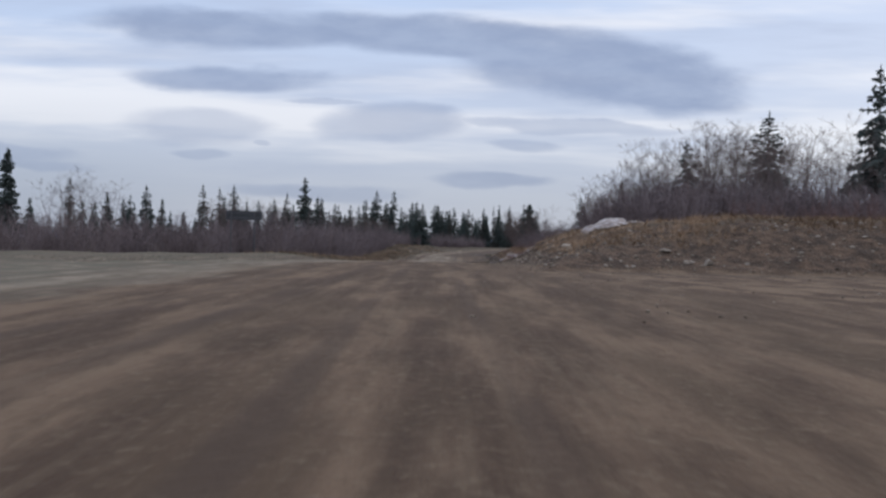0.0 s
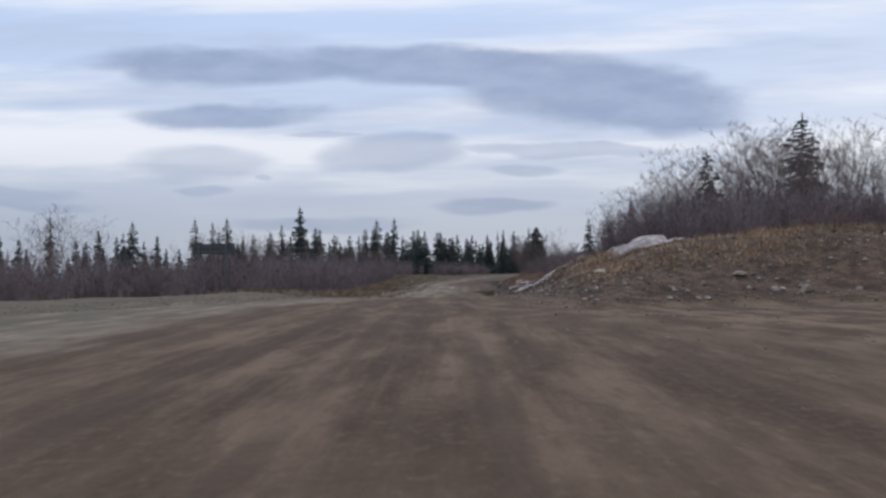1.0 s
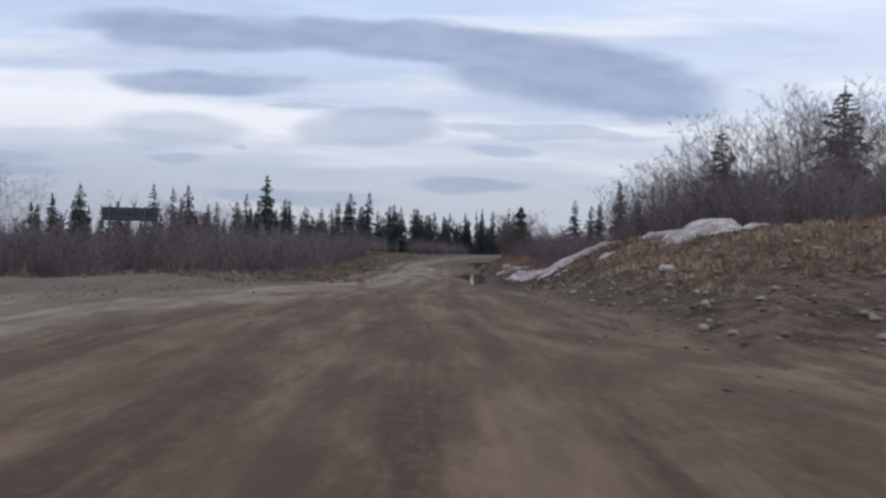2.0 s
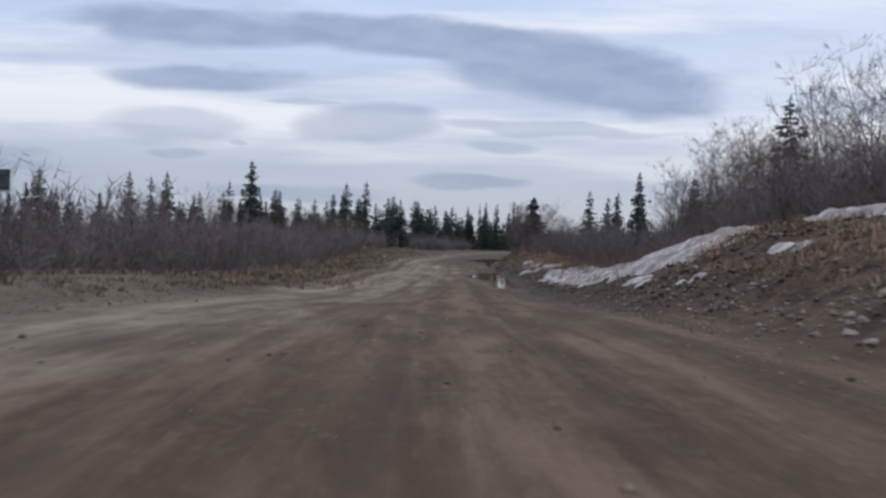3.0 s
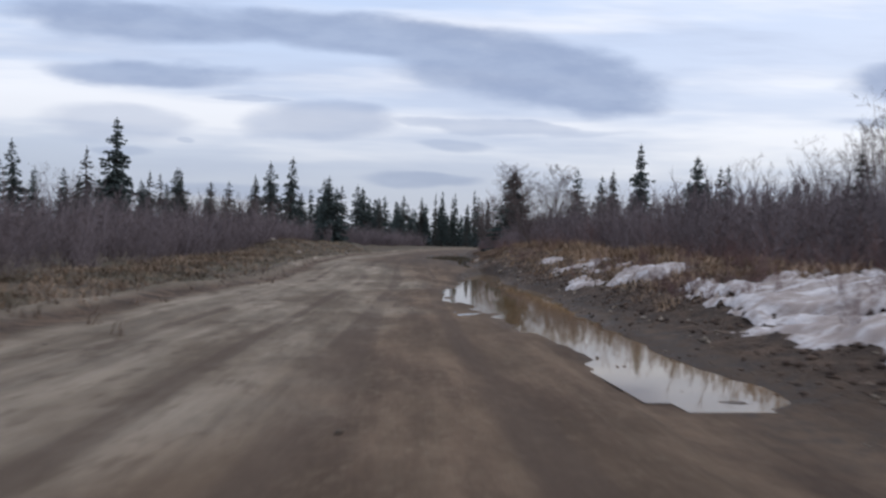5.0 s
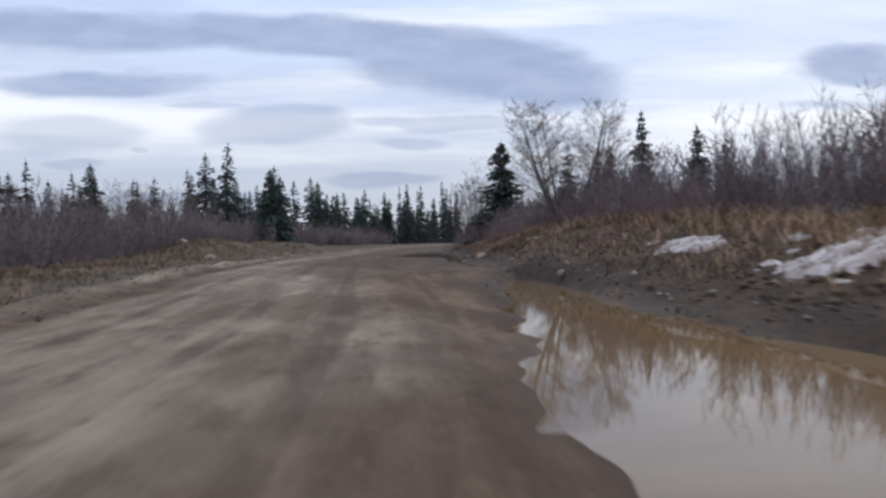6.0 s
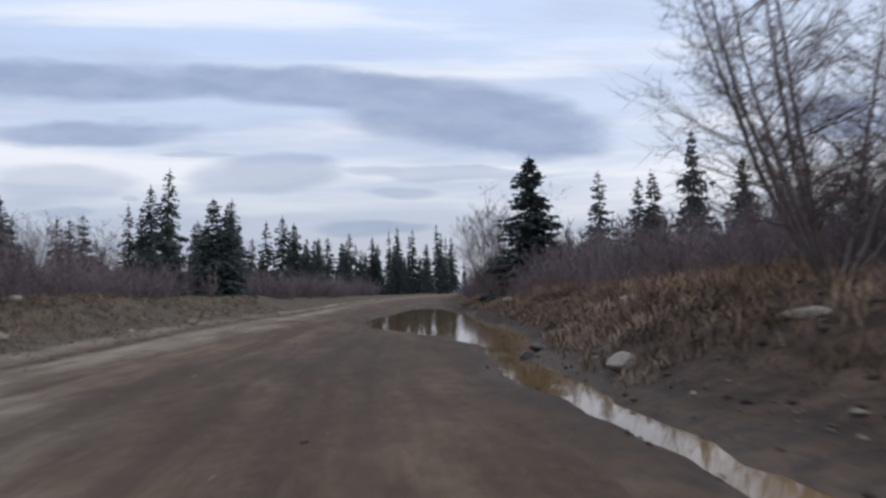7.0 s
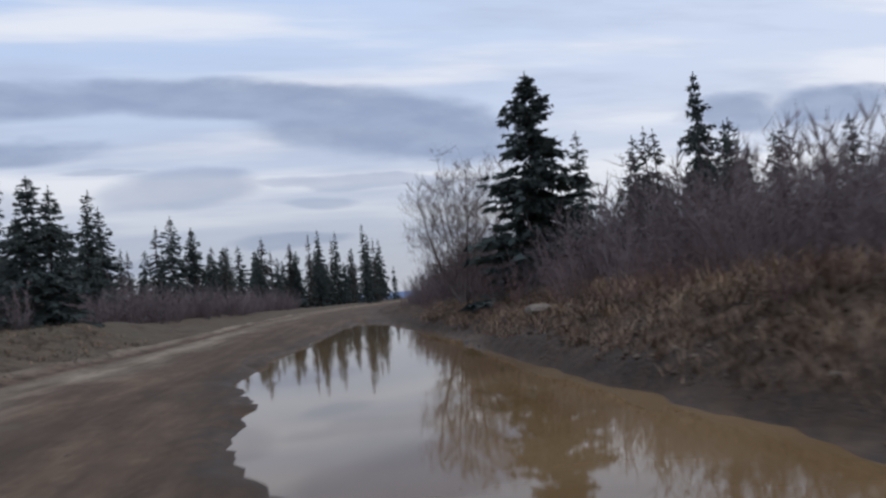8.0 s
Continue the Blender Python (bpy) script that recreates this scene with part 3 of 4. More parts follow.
def cones(P0, P1, R0, sides=3):
    """Pointed prisms between arrays of points: points and triangles."""
    V, F = tubes(P0, P1, R0, R0, sides)
    n = len(P0)
    V = np.concatenate([V.reshape(n, 2 * sides, 3)[:, :sides], np.asarray(P1, float)[:, None]], 1).reshape(-1, 3)
    o = (np.arange(n) * (sides + 1))[:, None]
    j = np.arange(sides)
    return V, np.stack([o + j, o + (j + 1) % sides, o + sides + 0 * j], -1).reshape(-1, 3)


def lathe(pts, rads, sides=6):
    """One tapered stem through points: points and quads."""
    pts, rads = np.asarray(pts, float), np.asarray(rads, float)
    ang = np.arange(sides) * 2 * np.pi / sides
    ring = np.stack([np.cos(ang), np.sin(ang), 0 * ang], -1)
    V = (pts[:, None] + ring[None] * rads[:, None, None]).reshape(-1, 3)
    n = len(pts)
    o = (np.arange(n - 1) * sides)[:, None]
    j = np.arange(sides)
    return V, np.stack([o + j, o + (j + 1) % sides, o + sides + (j + 1) % sides, o + sides + j], -1).reshape(-1, 4)


def unit(v):
    return v / max(1e-9, np.linalg.norm(v))


def shards(P, W, L, half):
    """Slender triangles from base points along unit ways, with lengths and half widths: points and triangles."""
    P, W = np.asarray(P, float), np.asarray(W, float)
    L, half = np.asarray(L, float)[:, None], np.asarray(half, float)[:, None]
    a = np.cross(W, np.roll(W, 1, axis=1) + [[0.31, -0.2, 0.13]])
    a /= np.maximum(np.linalg.norm(a, axis=1, keepdims=True), 1e-6)
    V = np.stack([P - a * half, P + a * half, P + W * L], 1).reshape(-1, 3)
    return V, np.arange(len(V)).reshape(-1, 3)


def units(v):
    return v / np.maximum(np.linalg.norm(v, axis=1, keepdims=True), 1e-9)


def tri_join(*pairs):
    """Meshes of triangles or quads joined into one list of triangles."""
    Vs, Fs, o = [], [], 0
    for V, F in pairs:
        if F.shape[1] == 4:
            F = np.concatenate([F[:, [0, 1, 2]], F[:, [0, 2, 3]]])
        Vs.append(V), Fs.append(F + o)
        o += len(V)
    return np.concatenate(Vs), np.concatenate(Fs)


def spruce(seed, tall, wide, mat, dens=1.0, tops=((0, 0, 1.0),), skirt=0.05, belly=0.8):
    """A spruce as an Empty at its foot with a trunk and a crown of drooping, needled branches."""
    rng = np.random.default_rng(seed)
    trunks, meshes = [], []
    for ox, oy, share in tops:
        H = tall * share
        zs = np.linspace(0, H, 10)
        lean = rng.normal(0, 0.012, 2)
        pts = np.stack([ox + lean[0] * zs + 0.03 * np.sin(zs), oy + lean[1] * zs, zs], -1)
        trunks.append(lathe(pts, 0.014 * H * (1 - zs / H) ** 1.2 + 0.008, 6))
        n = int(H * 17 * dens)
        f = skirt + (0.975 - skirt) * np.sort(rng.random(n)) ** 0.95
        a = np.arange(n) * 2.399 + rng.normal(0, 0.5, n)
        lop, lop_a = rng.uniform(0.0, 0.22), rng.uniform(0, 6.28)
        tier = 1 + 0.16 * np.sin(f * H * 2.3 + seed * 2.0) + 0.10 * np.sin(f * H * 5.1 + seed)
        reach = wide * share * (0.97 * (1 - f) ** belly + 0.015) * (1 - lop * (0.5 + 0.5 * np.cos(a - lop_a))) * tier
        gap = rng.random(n)
        reach = reach * np.where(gap < 0.12, rng.uniform(0.35, 0.7, n), np.where(gap > 0.9, rng.uniform(1.05, 1.28, n), rng.uniform(0.8, 1.05, n))) + 0.03
        z = H * f
        root = np.stack([np.interp(z, zs, pts[:, 0]), np.interp(z, zs, pts[:, 1]), z], -1)
        out = np.stack([np.cos(a), np.sin(a), 0 * a], -1)
        droop = np.where(f < 0.75, rng.uniform(0.2, 0.55, n), rng.uniform(-0.45, 0.1, n)) * reach
        bend = root + out * reach[:, None] * 0.6 - np.array([0, 0, 1.0]) * (droop * 0.75)[:, None]
        tip = root + out * reach[:, None] - np.array([0, 0, 1.0]) * (droop * 0.85)[:, None]
        meshes.append(tubes(root, bend, 0.008 + 0.006 * reach, 0.005 + 0.002 * reach, 3))
        meshes.append(cones(bend, tip, 0.005 + 0.002 * reach, 3))
        m = np.maximum(4, (4 + reach * 11.0)).astype(int)
        i = np.repeat(np.arange(n), m)
        u = rng.random(len(i)) ** 0.8
        lo, hi = np.minimum(u / 0.6, 1)[:, None], np.maximum((u - 0.6) / 0.4, 0)[:, None]
        P = root[i] + (bend - root)[i] * lo + (tip - bend)[i] * hi
        side = np.stack([-out[i, 1], out[i, 0], 0 * u], -1) * rng.choice([-1, 1], len(i))[:, None]
        W = units(out[i] * rng.uniform(0.2, 1.0, (len(i), 1)) + side * rng.uniform(0.0, 1.0, (len(i), 1)) + np.array([0, 0, 1.0]) * rng.uniform(-1.0, 0.12, (len(i), 1)))
        L = np.clip((0.13 + 0.24 * reach[i] * (1 - 0.4 * u)) * rng.uniform(0.6, 1.3, len(i)), 0.08, 0.5)
        meshes.append(shards(P, W, L, L * rng.uniform(0.18, 0.32, len(i))))
        W2 = units(W + rng.normal(0, 0.45, W.shape) + np.array([0, 0, -0.25]))
        meshes.append(shards(P + W * L[:, None] * 0.15, W2, L * 0.9, L * rng.uniform(0.18, 0.32, len(i))))
        # short sprays round the leader, down to a bare point
        q = 46
        g = rng.random(q)
        c = np.stack([np.interp(H * (0.9 + 0.1 * g), zs, pts[:, 0]), np.interp(H * (0.9 + 0.1 * g), zs, pts[:, 1]), H * (0.9 + 0.1 * g)], -1)
        b = rng.uniform(0, 6.28, q)
        W = units(np.stack([np.cos(b), np.sin(b), rng.uniform(0.2, 1.6, q)], -1))
        meshes.append(shards(c, W, (0.24 - 0.15 * g) * rng.uniform(0.6, 1.2, q), 0.045 - 0.02 * g))
    holder = new("spruce_tree")
    for V, F in trunks:
        part("trunk", mesh_of("spruce_trunk", V, F, SPRUCE_BARK, True), holder, "dark rough bark trunk")
    V, F = tri_join(*meshes)
    part("crown", mesh_of("spruce_crown", V, F, mat), holder, "drooping dark green needle branches")
    return holder


def bare_tree(name, seed, tall, stems, splay, limbs=15, rise=0.75, reach=0.26, low=0.25, twigs=7, sprigs=5, bole=0.010, fine=0.006):
    """A leafless tree: splayed trunks, limbs that curve upwards, and a round crown of fine twigs."""
    rng = np.random.default_rng(seed)
    trunks, meshes = [], []
    up = np.array([0, 0, 1.0])
    for s in range(stems):
        a0 = s * 6.283 / stems + rng.normal(0, 0.5)
        lean = splay * rng.uniform(0.35, 1.0) if stems > 1 else splay * 0.2
        h = tall * (rng.uniform(0.82, 1.0) if s else 1.0) * (1 - 0.25 * lean)
        t = np.linspace(0, 1, 9)
        flat = lean * h * (t ** 0.85 - 0.25 * t * t)
        wob = np.cumsum(rng.normal(0, 0.008 * h, (9, 2)), 0) * t[:, None]
        base = np.array([math.cos(a0), math.sin(a0)]) * 0.05 * stems ** 0.5
        row = np.stack([base[0] + math.cos(a0) * flat + wob[:, 0], base[1] + math.sin(a0) * flat + wob[:, 1], h * t], -1)
        rad = bole * h * (1 - t) ** 0.8 + 0.006
        trunks.append(lathe(row, rad, 6))
        n = limbs
        f = low + (0.97 - low) * (np.arange(n) + rng.random(n)) / n
        root = np.stack([np.interp(f, t, row[:, k]) for k in range(3)], -1)
        a = np.arange(n) * 2.399 + rng.normal(0, 0.6, n) + a0
        out = np.stack([np.cos(a), np.sin(a), 0 * a], -1)
        # limbs reach furthest at mid height, which rounds the crown
        L = tall * reach * (0.35 + 1.0 * np.sin(np.pi * np.clip(0.18 + 0.74 * f, 0, 1))) * rng.uniform(0.65, 1.15, n) * (1.05 - 0.45 * f)
        d = units(out + up * (rise + rng.normal(0, 0.2, (n, 1))))
        p1 = root + d * (L * 0.4)[:, None]
        d2 = units(d + up * 0.25 + rng.normal(0, 0.13, (n, 3)))
        p2 = p1 + d2 * (L * 0.35)[:, None]
        d3 = units(d2 + up * 0.3 + rng.normal(0, 0.16, (n, 3)))
        p3 = p2 + d3 * (L * 0.35)[:, None]
        r0 = np.maximum(np.interp(f, t, rad) * 0.4, 0.007)
        meshes.append(tubes(root, p1, r0, r0 * 0.72, 3))
        meshes.append(tubes(p1, p2, r0 * 0.72, r0 * 0.48, 3))
        meshes.append(cones(p2, p3, r0 * 0.48, 3))
        # twigs on the limbs, sprigs on the twigs
        i = np.repeat(np.arange(n), twigs)
        u = rng.uniform(0.15, 1.0, len(i))
        B = np.where((u < 0.4)[:, None], root[i] + (p1 - root)[i] * (u / 0.4)[:, None],
                     np.where((u < 0.7)[:, None], p1[i] + (p2 - p1)[i] * ((u - 0.4) / 0.3)[:, None], p2[i] + (p3 - p2)[i] * ((u - 0.7) / 0.3)[:, None]))
        W = units(d2[i] + rng.normal(0, 0.7, (len(i), 3)) + up * 0.25)
        TL = L[i] * rng.uniform(0.2, 0.62, len(i)) * (1.15 - 0.55 * u)
        E = B + W * TL[:, None]
        meshes.append(cones(B, E, np.full(len(i), fine * 1.25), 3))
        j = np.repeat(np.arange(len(i)), sprigs)
        v = rng.uniform(0.1, 1.0, len(j))[:, None]
        S = B[j] + (E - B)[j] * v
        SW = units(W[j] + rng.normal(0, 0.7, (len(j), 3)) + up * 0.3)
        meshes.append(shards(S, SW, TL[j] * rng.uniform(0.3, 0.75, len(j)), np.full(len(j), fine)))
        # shoots straight from the upper trunk
        k = int(limbs * 2.5)
        g = rng.uniform(low + 0.15, 1.0, k)
        S = np.stack([np.interp(g, t, row[:, c]) for c in range(3)], -1)
        SW = units(rng.normal(0, 0.7, (k, 3)) + up * 0.8)
        meshes.append(shards(S, SW, tall * 0.07 * rng.uniform(0.4, 1.2, k), np.full(k, fine)))
    holder = new(name)
    for V, F in trunks:
        part("trunk", mesh_of(name + "_trunk", V, F, BIRCH_BARK, True), holder, "pale grey-brown trunk")
    V, F = tri_join(*meshes)
    V[:, 2] *= tall / V[:, 2].max()
    part("crown", mesh_of(name + "_crown", V, F, TWIG), holder, "bare leafless twigs")
    return holder


def shrub_mesh(seed, tall, stems, thick=1.0, twigs=26):
    """Stems that fan out from one root and fork into fine twigs."""
    rng = np.random.default_rng(seed)
    up = np.array([0, 0, 1.0])
    a = np.arange(stems) * 6.283 / stems + rng.normal(0, 0.5, stems)
    lean = rng.uniform(0.12, 0.62, stems)
    h = tall * rng.uniform(0.5, 1.0, stems)
    out = np.stack([np.cos(a), np.sin(a), 0 * a], -1)
    p0 = out * rng.uniform(0.0, 0.35, (stems, 1)) - up * 0.05
    d = units(out * lean[:, None] + up + rng.normal(0, 0.1, (stems, 3)))
    p1 = p0 + d * (h * 0.5)[:, None]
    d2 = units(d + rng.normal(0, 0.28, (stems, 3)) + up * 0.1)
    p2 = p1 + d2 * (h * 0.5)[:, None]
    r = np.full(stems, 0.0085 * thick)
    i = np.repeat(np.arange(stems), twigs)
    u = rng.uniform(0.08, 1.0, len(i))
    B = np.where((u < 0.5)[:, None], p0[i] + (p1 - p0)[i] * (u * 2)[:, None], p1[i] + (p2 - p1)[i] * (u * 2 - 1)[:, None])
    W = units(d[i] + rng.normal(0, 0.55, (len(i), 3)) + up * 0.1)
    L = h[i] * rng.uniform(0.10, 0.34, len(i)) * (1.2 - 0.6 * u)
    return tri_join(tubes(p0, p1, r, r * 0.7, 3), cones(p1, p2, r * 0.7, 3), shards(B, W, L, np.full(len(i), 0.0085 * thick)))


def turn_z(V, a, s, off):
    c, n = math.cos(a), math.sin(a)
    return np.stack([(V[:, 0] * c - V[:, 1] * n) * s, (V[:, 0] * n + V[:, 1] * c) * s, V[:, 2] * s], -1) + off


def put(holder, x, y, tall, made_tall, turn=0.0, wide=1.0, sink=0.05, label="", group=""):
    """A copy of a plant at a place on the ground, scaled to its height."""
    s = tall / made_tall
    ob = copy_thing(holder, pose(x, y, float(height(x, y)) - sink, 0, 0, turn))
    ob.scale = (s * wide, s * wide, s)
    return tagged(ob, label, "tree", group)


# spruces
SPRUCES = [
    (spruce(1, 12, 2.4, NEEDLES, 0.72), 12), (spruce(2, 12, 2.0, NEEDLES_DRY, 0.68), 12), (spruce(3, 12, 2.8, NEEDLES, 0.8), 12),
    (spruce(4, 10, 2.75, NEEDLES, 1.7, belly=0.8), 10), (spruce(5, 10, 2.7, NEEDLES, 1.3), 10),
    (spruce(6, 10, 2.7, NEEDLES, 1.0, ((0, 0, 1.0), (1.2, 0.3, 0.93), (-0.7, 0.8, 0.75))), 10),
]
# place, height of the top, which kind, width
SPRUCE_PLACES = [
    (-28.2, 161.3, 14.0, 4, 0.9), (-13.6, 197.0, 14.4, 2, 1.1), (-18.8, 215.3, 15.5, 2, 1.1), (-30.8, 201.1, 12.4, 2, 1.1), (-46.8, 178.9, 13.6, 2, 1.0),
    (31.9, 194.0, 13.5, 0, 1.15), (40.4, 189.9, 17.1, 4, 0.75), (16.3, 165.8, 9.9, 3, 1.32), (58.7, 211.4, 18.2, 0, 1.3),
    (-6.6, 180.5, 9.1, 5, 1.1), (-8.3, 204.9, 12.2, 2, 1.2), (20.6, 303.4, 15.0, 0, 1.2), (22.3, 352.0, 15.1, 1, 1.3), (-51.8, 184.7, 13.3, 1, 1.1),
    (-54.7, 181.7, 13.8, 1, 1.2), (-43.3, 186.1, 10.7, 0, 1.0), (-32.3, 163.4, 11.0, 1, 1.2), (-24.0, 232.6, 13.9, 0, 1.0), (-9.3, 220.2, 12.8, 2, 1.3),
    (37.1, 192.5, 13.3, 1, 1.1), (61.1, 214.9, 18.7, 0, 1.1), (-25.6, 164.1, 8.6, 1, 1.0), (-21.6, 216.1, 13.1, 1, 1.0), (-3.5, 230.1, 12.8, 2, 1.15),
    (64.8, 212.1, 17.0, 2, 0.9), (3.7, 327.3, 17.0, 0, 1.3), (35.8, 188.6, 12.3, 1, 1.2), (34.3, 189.6, 12.0, 0, 1.2), (60.4, 204.8, 15.7, 1, 1.2), (47.7, 181.6, 11.4, 0, 1.2),
    (-7.6, 254.1, 14.5, 1, 1.3), (14.7, 312.3, 15.2, 1, 1.3), (35.2, 363.1, 17.0, 0, 1.3), (-1.7, 313.8, 13.0, 2, 1.2), (-63.1, 137.6, 11.3, 1, 1.2),
    (-54.3, 148.0, 10.9, 2, 1.0), (29.2, 104.6, 14.6, 2, 1.3), (30.6, 86.4, 14.9, 2, 1.3),
]
for i, (x, y, top, kind, wide) in enumerate(SPRUCE_PLACES):
    holder, made = SPRUCES[kind]
    put(holder, x, y, top - float(height(x, y)), made, 0 if kind == 5 else (i * 77) % 360, wide, label="dark green spruce rising out of the brush", group="spruces")


# a broad dark spruce close to the side road, and one by the pad
put(SPRUCES[4][0], 33.6, 72.0, 15.6, 10, 40, 0.85, label="tall dark spruce beside the side road", group="spruces")
put(SPRUCES[3][0], -47.6, 92.0, 11.2, 10, 200, 0.7, label="dark spruce at the edge of the gravel pad", group="spruces")
# dark brown young spruces low in the brush behind the snowbank
for x, y, tall, wide in ((14.8, 92.4, 3.7, 1.5), (16.6, 93.6, 4.9, 1.7), (18.4, 95.4, 5.4, 1.6), (13.4, 95.5, 3.4, 1.4)):
    put(SPRUCES[1][0], x, y, tall, 12, (x * 71) % 360, wide, label="young brown-tinged spruce crowded by brush", group="spruces")
rng = np.random.default_rng(41)
BACK = [(-70, -25, 205, 262, 9.5, 13, 22), (-25, 2, 240, 300, 11, 14.5, 16), (-6, 13, 264, 330, 11, 15, 8), (48, 95, 175, 235, 9, 14, 16), (40, 75, 120, 170, 7, 11, 9)]
for x0, x1, y0, y1, h0, h1, n in BACK:
    for i in range(n):
        x, y = rng.uniform(x0, x1), rng.uniform(y0, y1)
        k = int(rng.integers(0, 3))
        put(SPRUCES[k][0], x, y, rng.uniform(h0, h1), 12, rng.uniform(0, 360), rng.uniform(0.9, 1.3), label="slender black spruce in the brush", group="spruces")

# a close stand of thin spruces where the road bends away
stand = np.random.default_rng(57)
for i in range(11):
    y = stand.uniform(292, 345)
    x = min(15 + 23 * (i + stand.uniform(0.1, 0.9)) / 11, float(lerp(y, LEFT_Y, LEFT_X)) - 2.5)
    put(SPRUCES[i % 2][0], x, y, stand.uniform(13.5, 17.0), 12, stand.uniform(0, 360), stand.uniform(0.62, 0.85), label="thin dark spruce in a close stand beyond the bend", group="spruces")

# leafless trees
BARE = [
    (bare_tree("bare_tree", 11, 12, 2, 0.2, 24, 0.8, 0.22, 0.22, 8, 6, 0.0058, 0.0065), 12), (bare_tree("bare_tree", 12, 11, 3, 0.34, 16, 0.7, 0.24, 0.2, 8, 6, 0.005, 0.0065), 11),
    (bare_tree("bare_tree", 13, 10, 4, 0.46, 13, 0.65, 0.25, 0.15, 8, 6, 0.0045, 0.0065), 10),
    (bare_tree("bare_willow", 14, 7, 9, 0.66, 18, 0.5, 0.27, 0.14, 13, 8, 0.0085, 0.0042), 7),
]
# place, height, kind
BARE_PLACES = [
    (17.7, 64.6, 8.3, 1), (20.5, 68.0, 9.9, 2), (19.8, 77.5, 11.3, 2), (23.5, 72.5, 11.1, 0), (25.5, 80.0, 13.2, 1), (29.8, 81.0, 12.5, 2),
    (33.0, 79.0, 11.3, 0), (27.0, 92.0, 13.1, 1), (22.0, 88.0, 8.1, 2), (35.5, 90.0, 13.7, 2), (39.0, 84.0, 11.5, 1), (16.5, 85.0, 8.7, 2),
    (18.5, 88.0, 9.0, 2), (20.5, 94.0, 10.5, 2), (22.5, 96.5, 10.7, 1), (24.0, 99.0, 11.1, 2), (24.5, 109.0, 7.0, 1), (22.8, 106.0, 6.7, 2),
    (27.5, 104.0, 11.5, 2), (26.0, 101.0, 10.9, 2), (21.0, 99.0, 6.3, 2), (23.5, 103.0, 7.0, 2), (19.0, 97.0, 5.8, 2), (25.5, 107.0, 7.4, 2),
    (28.0, 110.0, 8.1, 2), (20.0, 91.0, 9.5, 2), (27.0, 97.0, 9.8, 2), (16.0, 68.0, 8.5, 2), (12.5, 77.0, 6.9, 2), (13.6, 79.5, 7.5, 2),
    (14.2, 75.0, 5.5, 2), (13.2, 83.0, 6.7, 2), (18.8, 66.5, 9.0, 2), (21.5, 71.0, 10.8, 2), (22.0, 65.5, 8.6, 2), (24.0, 68.5, 9.4, 2),
    (26.5, 71.5, 10.0, 2), (28.5, 69.0, 8.3, 2), (17.5, 73.5, 10.1, 2), (30.5, 74.5, 10.5, 2), (23.0, 77.0, 12.0, 2), (31.5, 108.0, 11.7, 1),
    (36.0, 116.0, 12.9, 2), (30.0, 118.0, 8.4, 2), (26.0, 112.0, 7.1, 2), (42.0, 104.0, 15.0, 0), (41.0, 128.0, 13.8, 2), (46.0, 140.0, 13.8, 1),
    (38.0, 136.0, 9.0, 2), (50.0, 152.0, 13.3, 2), (44.0, 160.0, 12.5, 1), (62.0, 178.0, 14.2, 2), (21.0, 185.0, 10.8, 2), (14.6, 71.0, 8.1, 1),
    (19.5, 59.0, 6.9, 2), (25.0, 62.0, 6.4, 1), (31.0, 66.0, 10.0, 2), (-58.0, 128.0, 12.5, 2), (-54.0, 132.0, 11.5, 2), (-62.0, 133.0, 11.0, 2),
    (-41.0, 152.0, 9.8, 1), (-45.0, 156.0, 9.0, 2), (-17.5, 166.0, 6.6, 2), (-15.2, 163.0, 6.0, 2), (-13.0, 166.5, 6.2, 1), (-20.0, 169.0, 6.8, 2), (-16.2, 172.0, 6.8, 2), (-22.5, 172.0, 7.2, 1), (-12.0, 171.0, 6.4, 2), (-24.0, 165.0, 6.6, 2), (-44.0, 190.0, 11.5, 2), (-41.0, 186.0, 10.0, 1), (-36.0, 182.0, 9.0, 2), (-29.0, 206.0, 9.0, 1),
    (-33.0, 210.0, 9.5, 2), (-24.0, 200.0, 8.0, 1), (-19.0, 196.0, 7.5, 2), (-22.0, 190.0, 7.5, 2), (-40.0, 200.0, 9.5, 1), (-16.0, 206.0, 8.0, 1),
    (-14.0, 168.0, 5.5, 2), (-47.0, 168.0, 9.0, 2), (12.9, 72.5, 6.8, 2), (15.2, 76.5, 8.0, 2), (16.4, 71.8, 7.8, 1),
]
for i, (x, y, tall, kind) in enumerate(BARE_PLACES):
    put(BARE[kind][0], x, y, tall, BARE[kind][1], (i * 131) % 360, label="leafless grey-brown tree in early spring", group="bare trees")
put(BARE[3][0], 10.5, 126.5, 6.1, 7, 150, 1.05, label="spreading leafless willow above the road bank", group="bare trees")
put(BARE[3][0], 15.2, 90.5, 6.8, 7, 20, 0.95, label="fine-twigged leafless birch behind the snowbank", group="bare trees")
put(BARE[3][0], 14.6, 171.5, 7.2, 7, 75, 0.9, label="fine-twigged leafless willow beside a spruce", group="bare trees")
put(BARE[3][0], 17.0, 136.0, 5.2, 7, 140, 1.0, label="leafless willow in the thicket", group="bare trees")


# ---- brush ----
SHRUB_MESHES = [shrub_mesh(60 + i, 3.0, 9, 1.25, 31) for i in range(6)]


def left_edge(y):
    return lerp(y, [62, 66, 70, 85, 100, 110, 122, 135, 150, 165, 185, 205, 230, 270], [-12.5, -10.2, -9.6, -9.5, -9.9, -10.5, -11.3, -11.0, -9.8, -7.8, -4.8, -1.6, 4.4, 14])


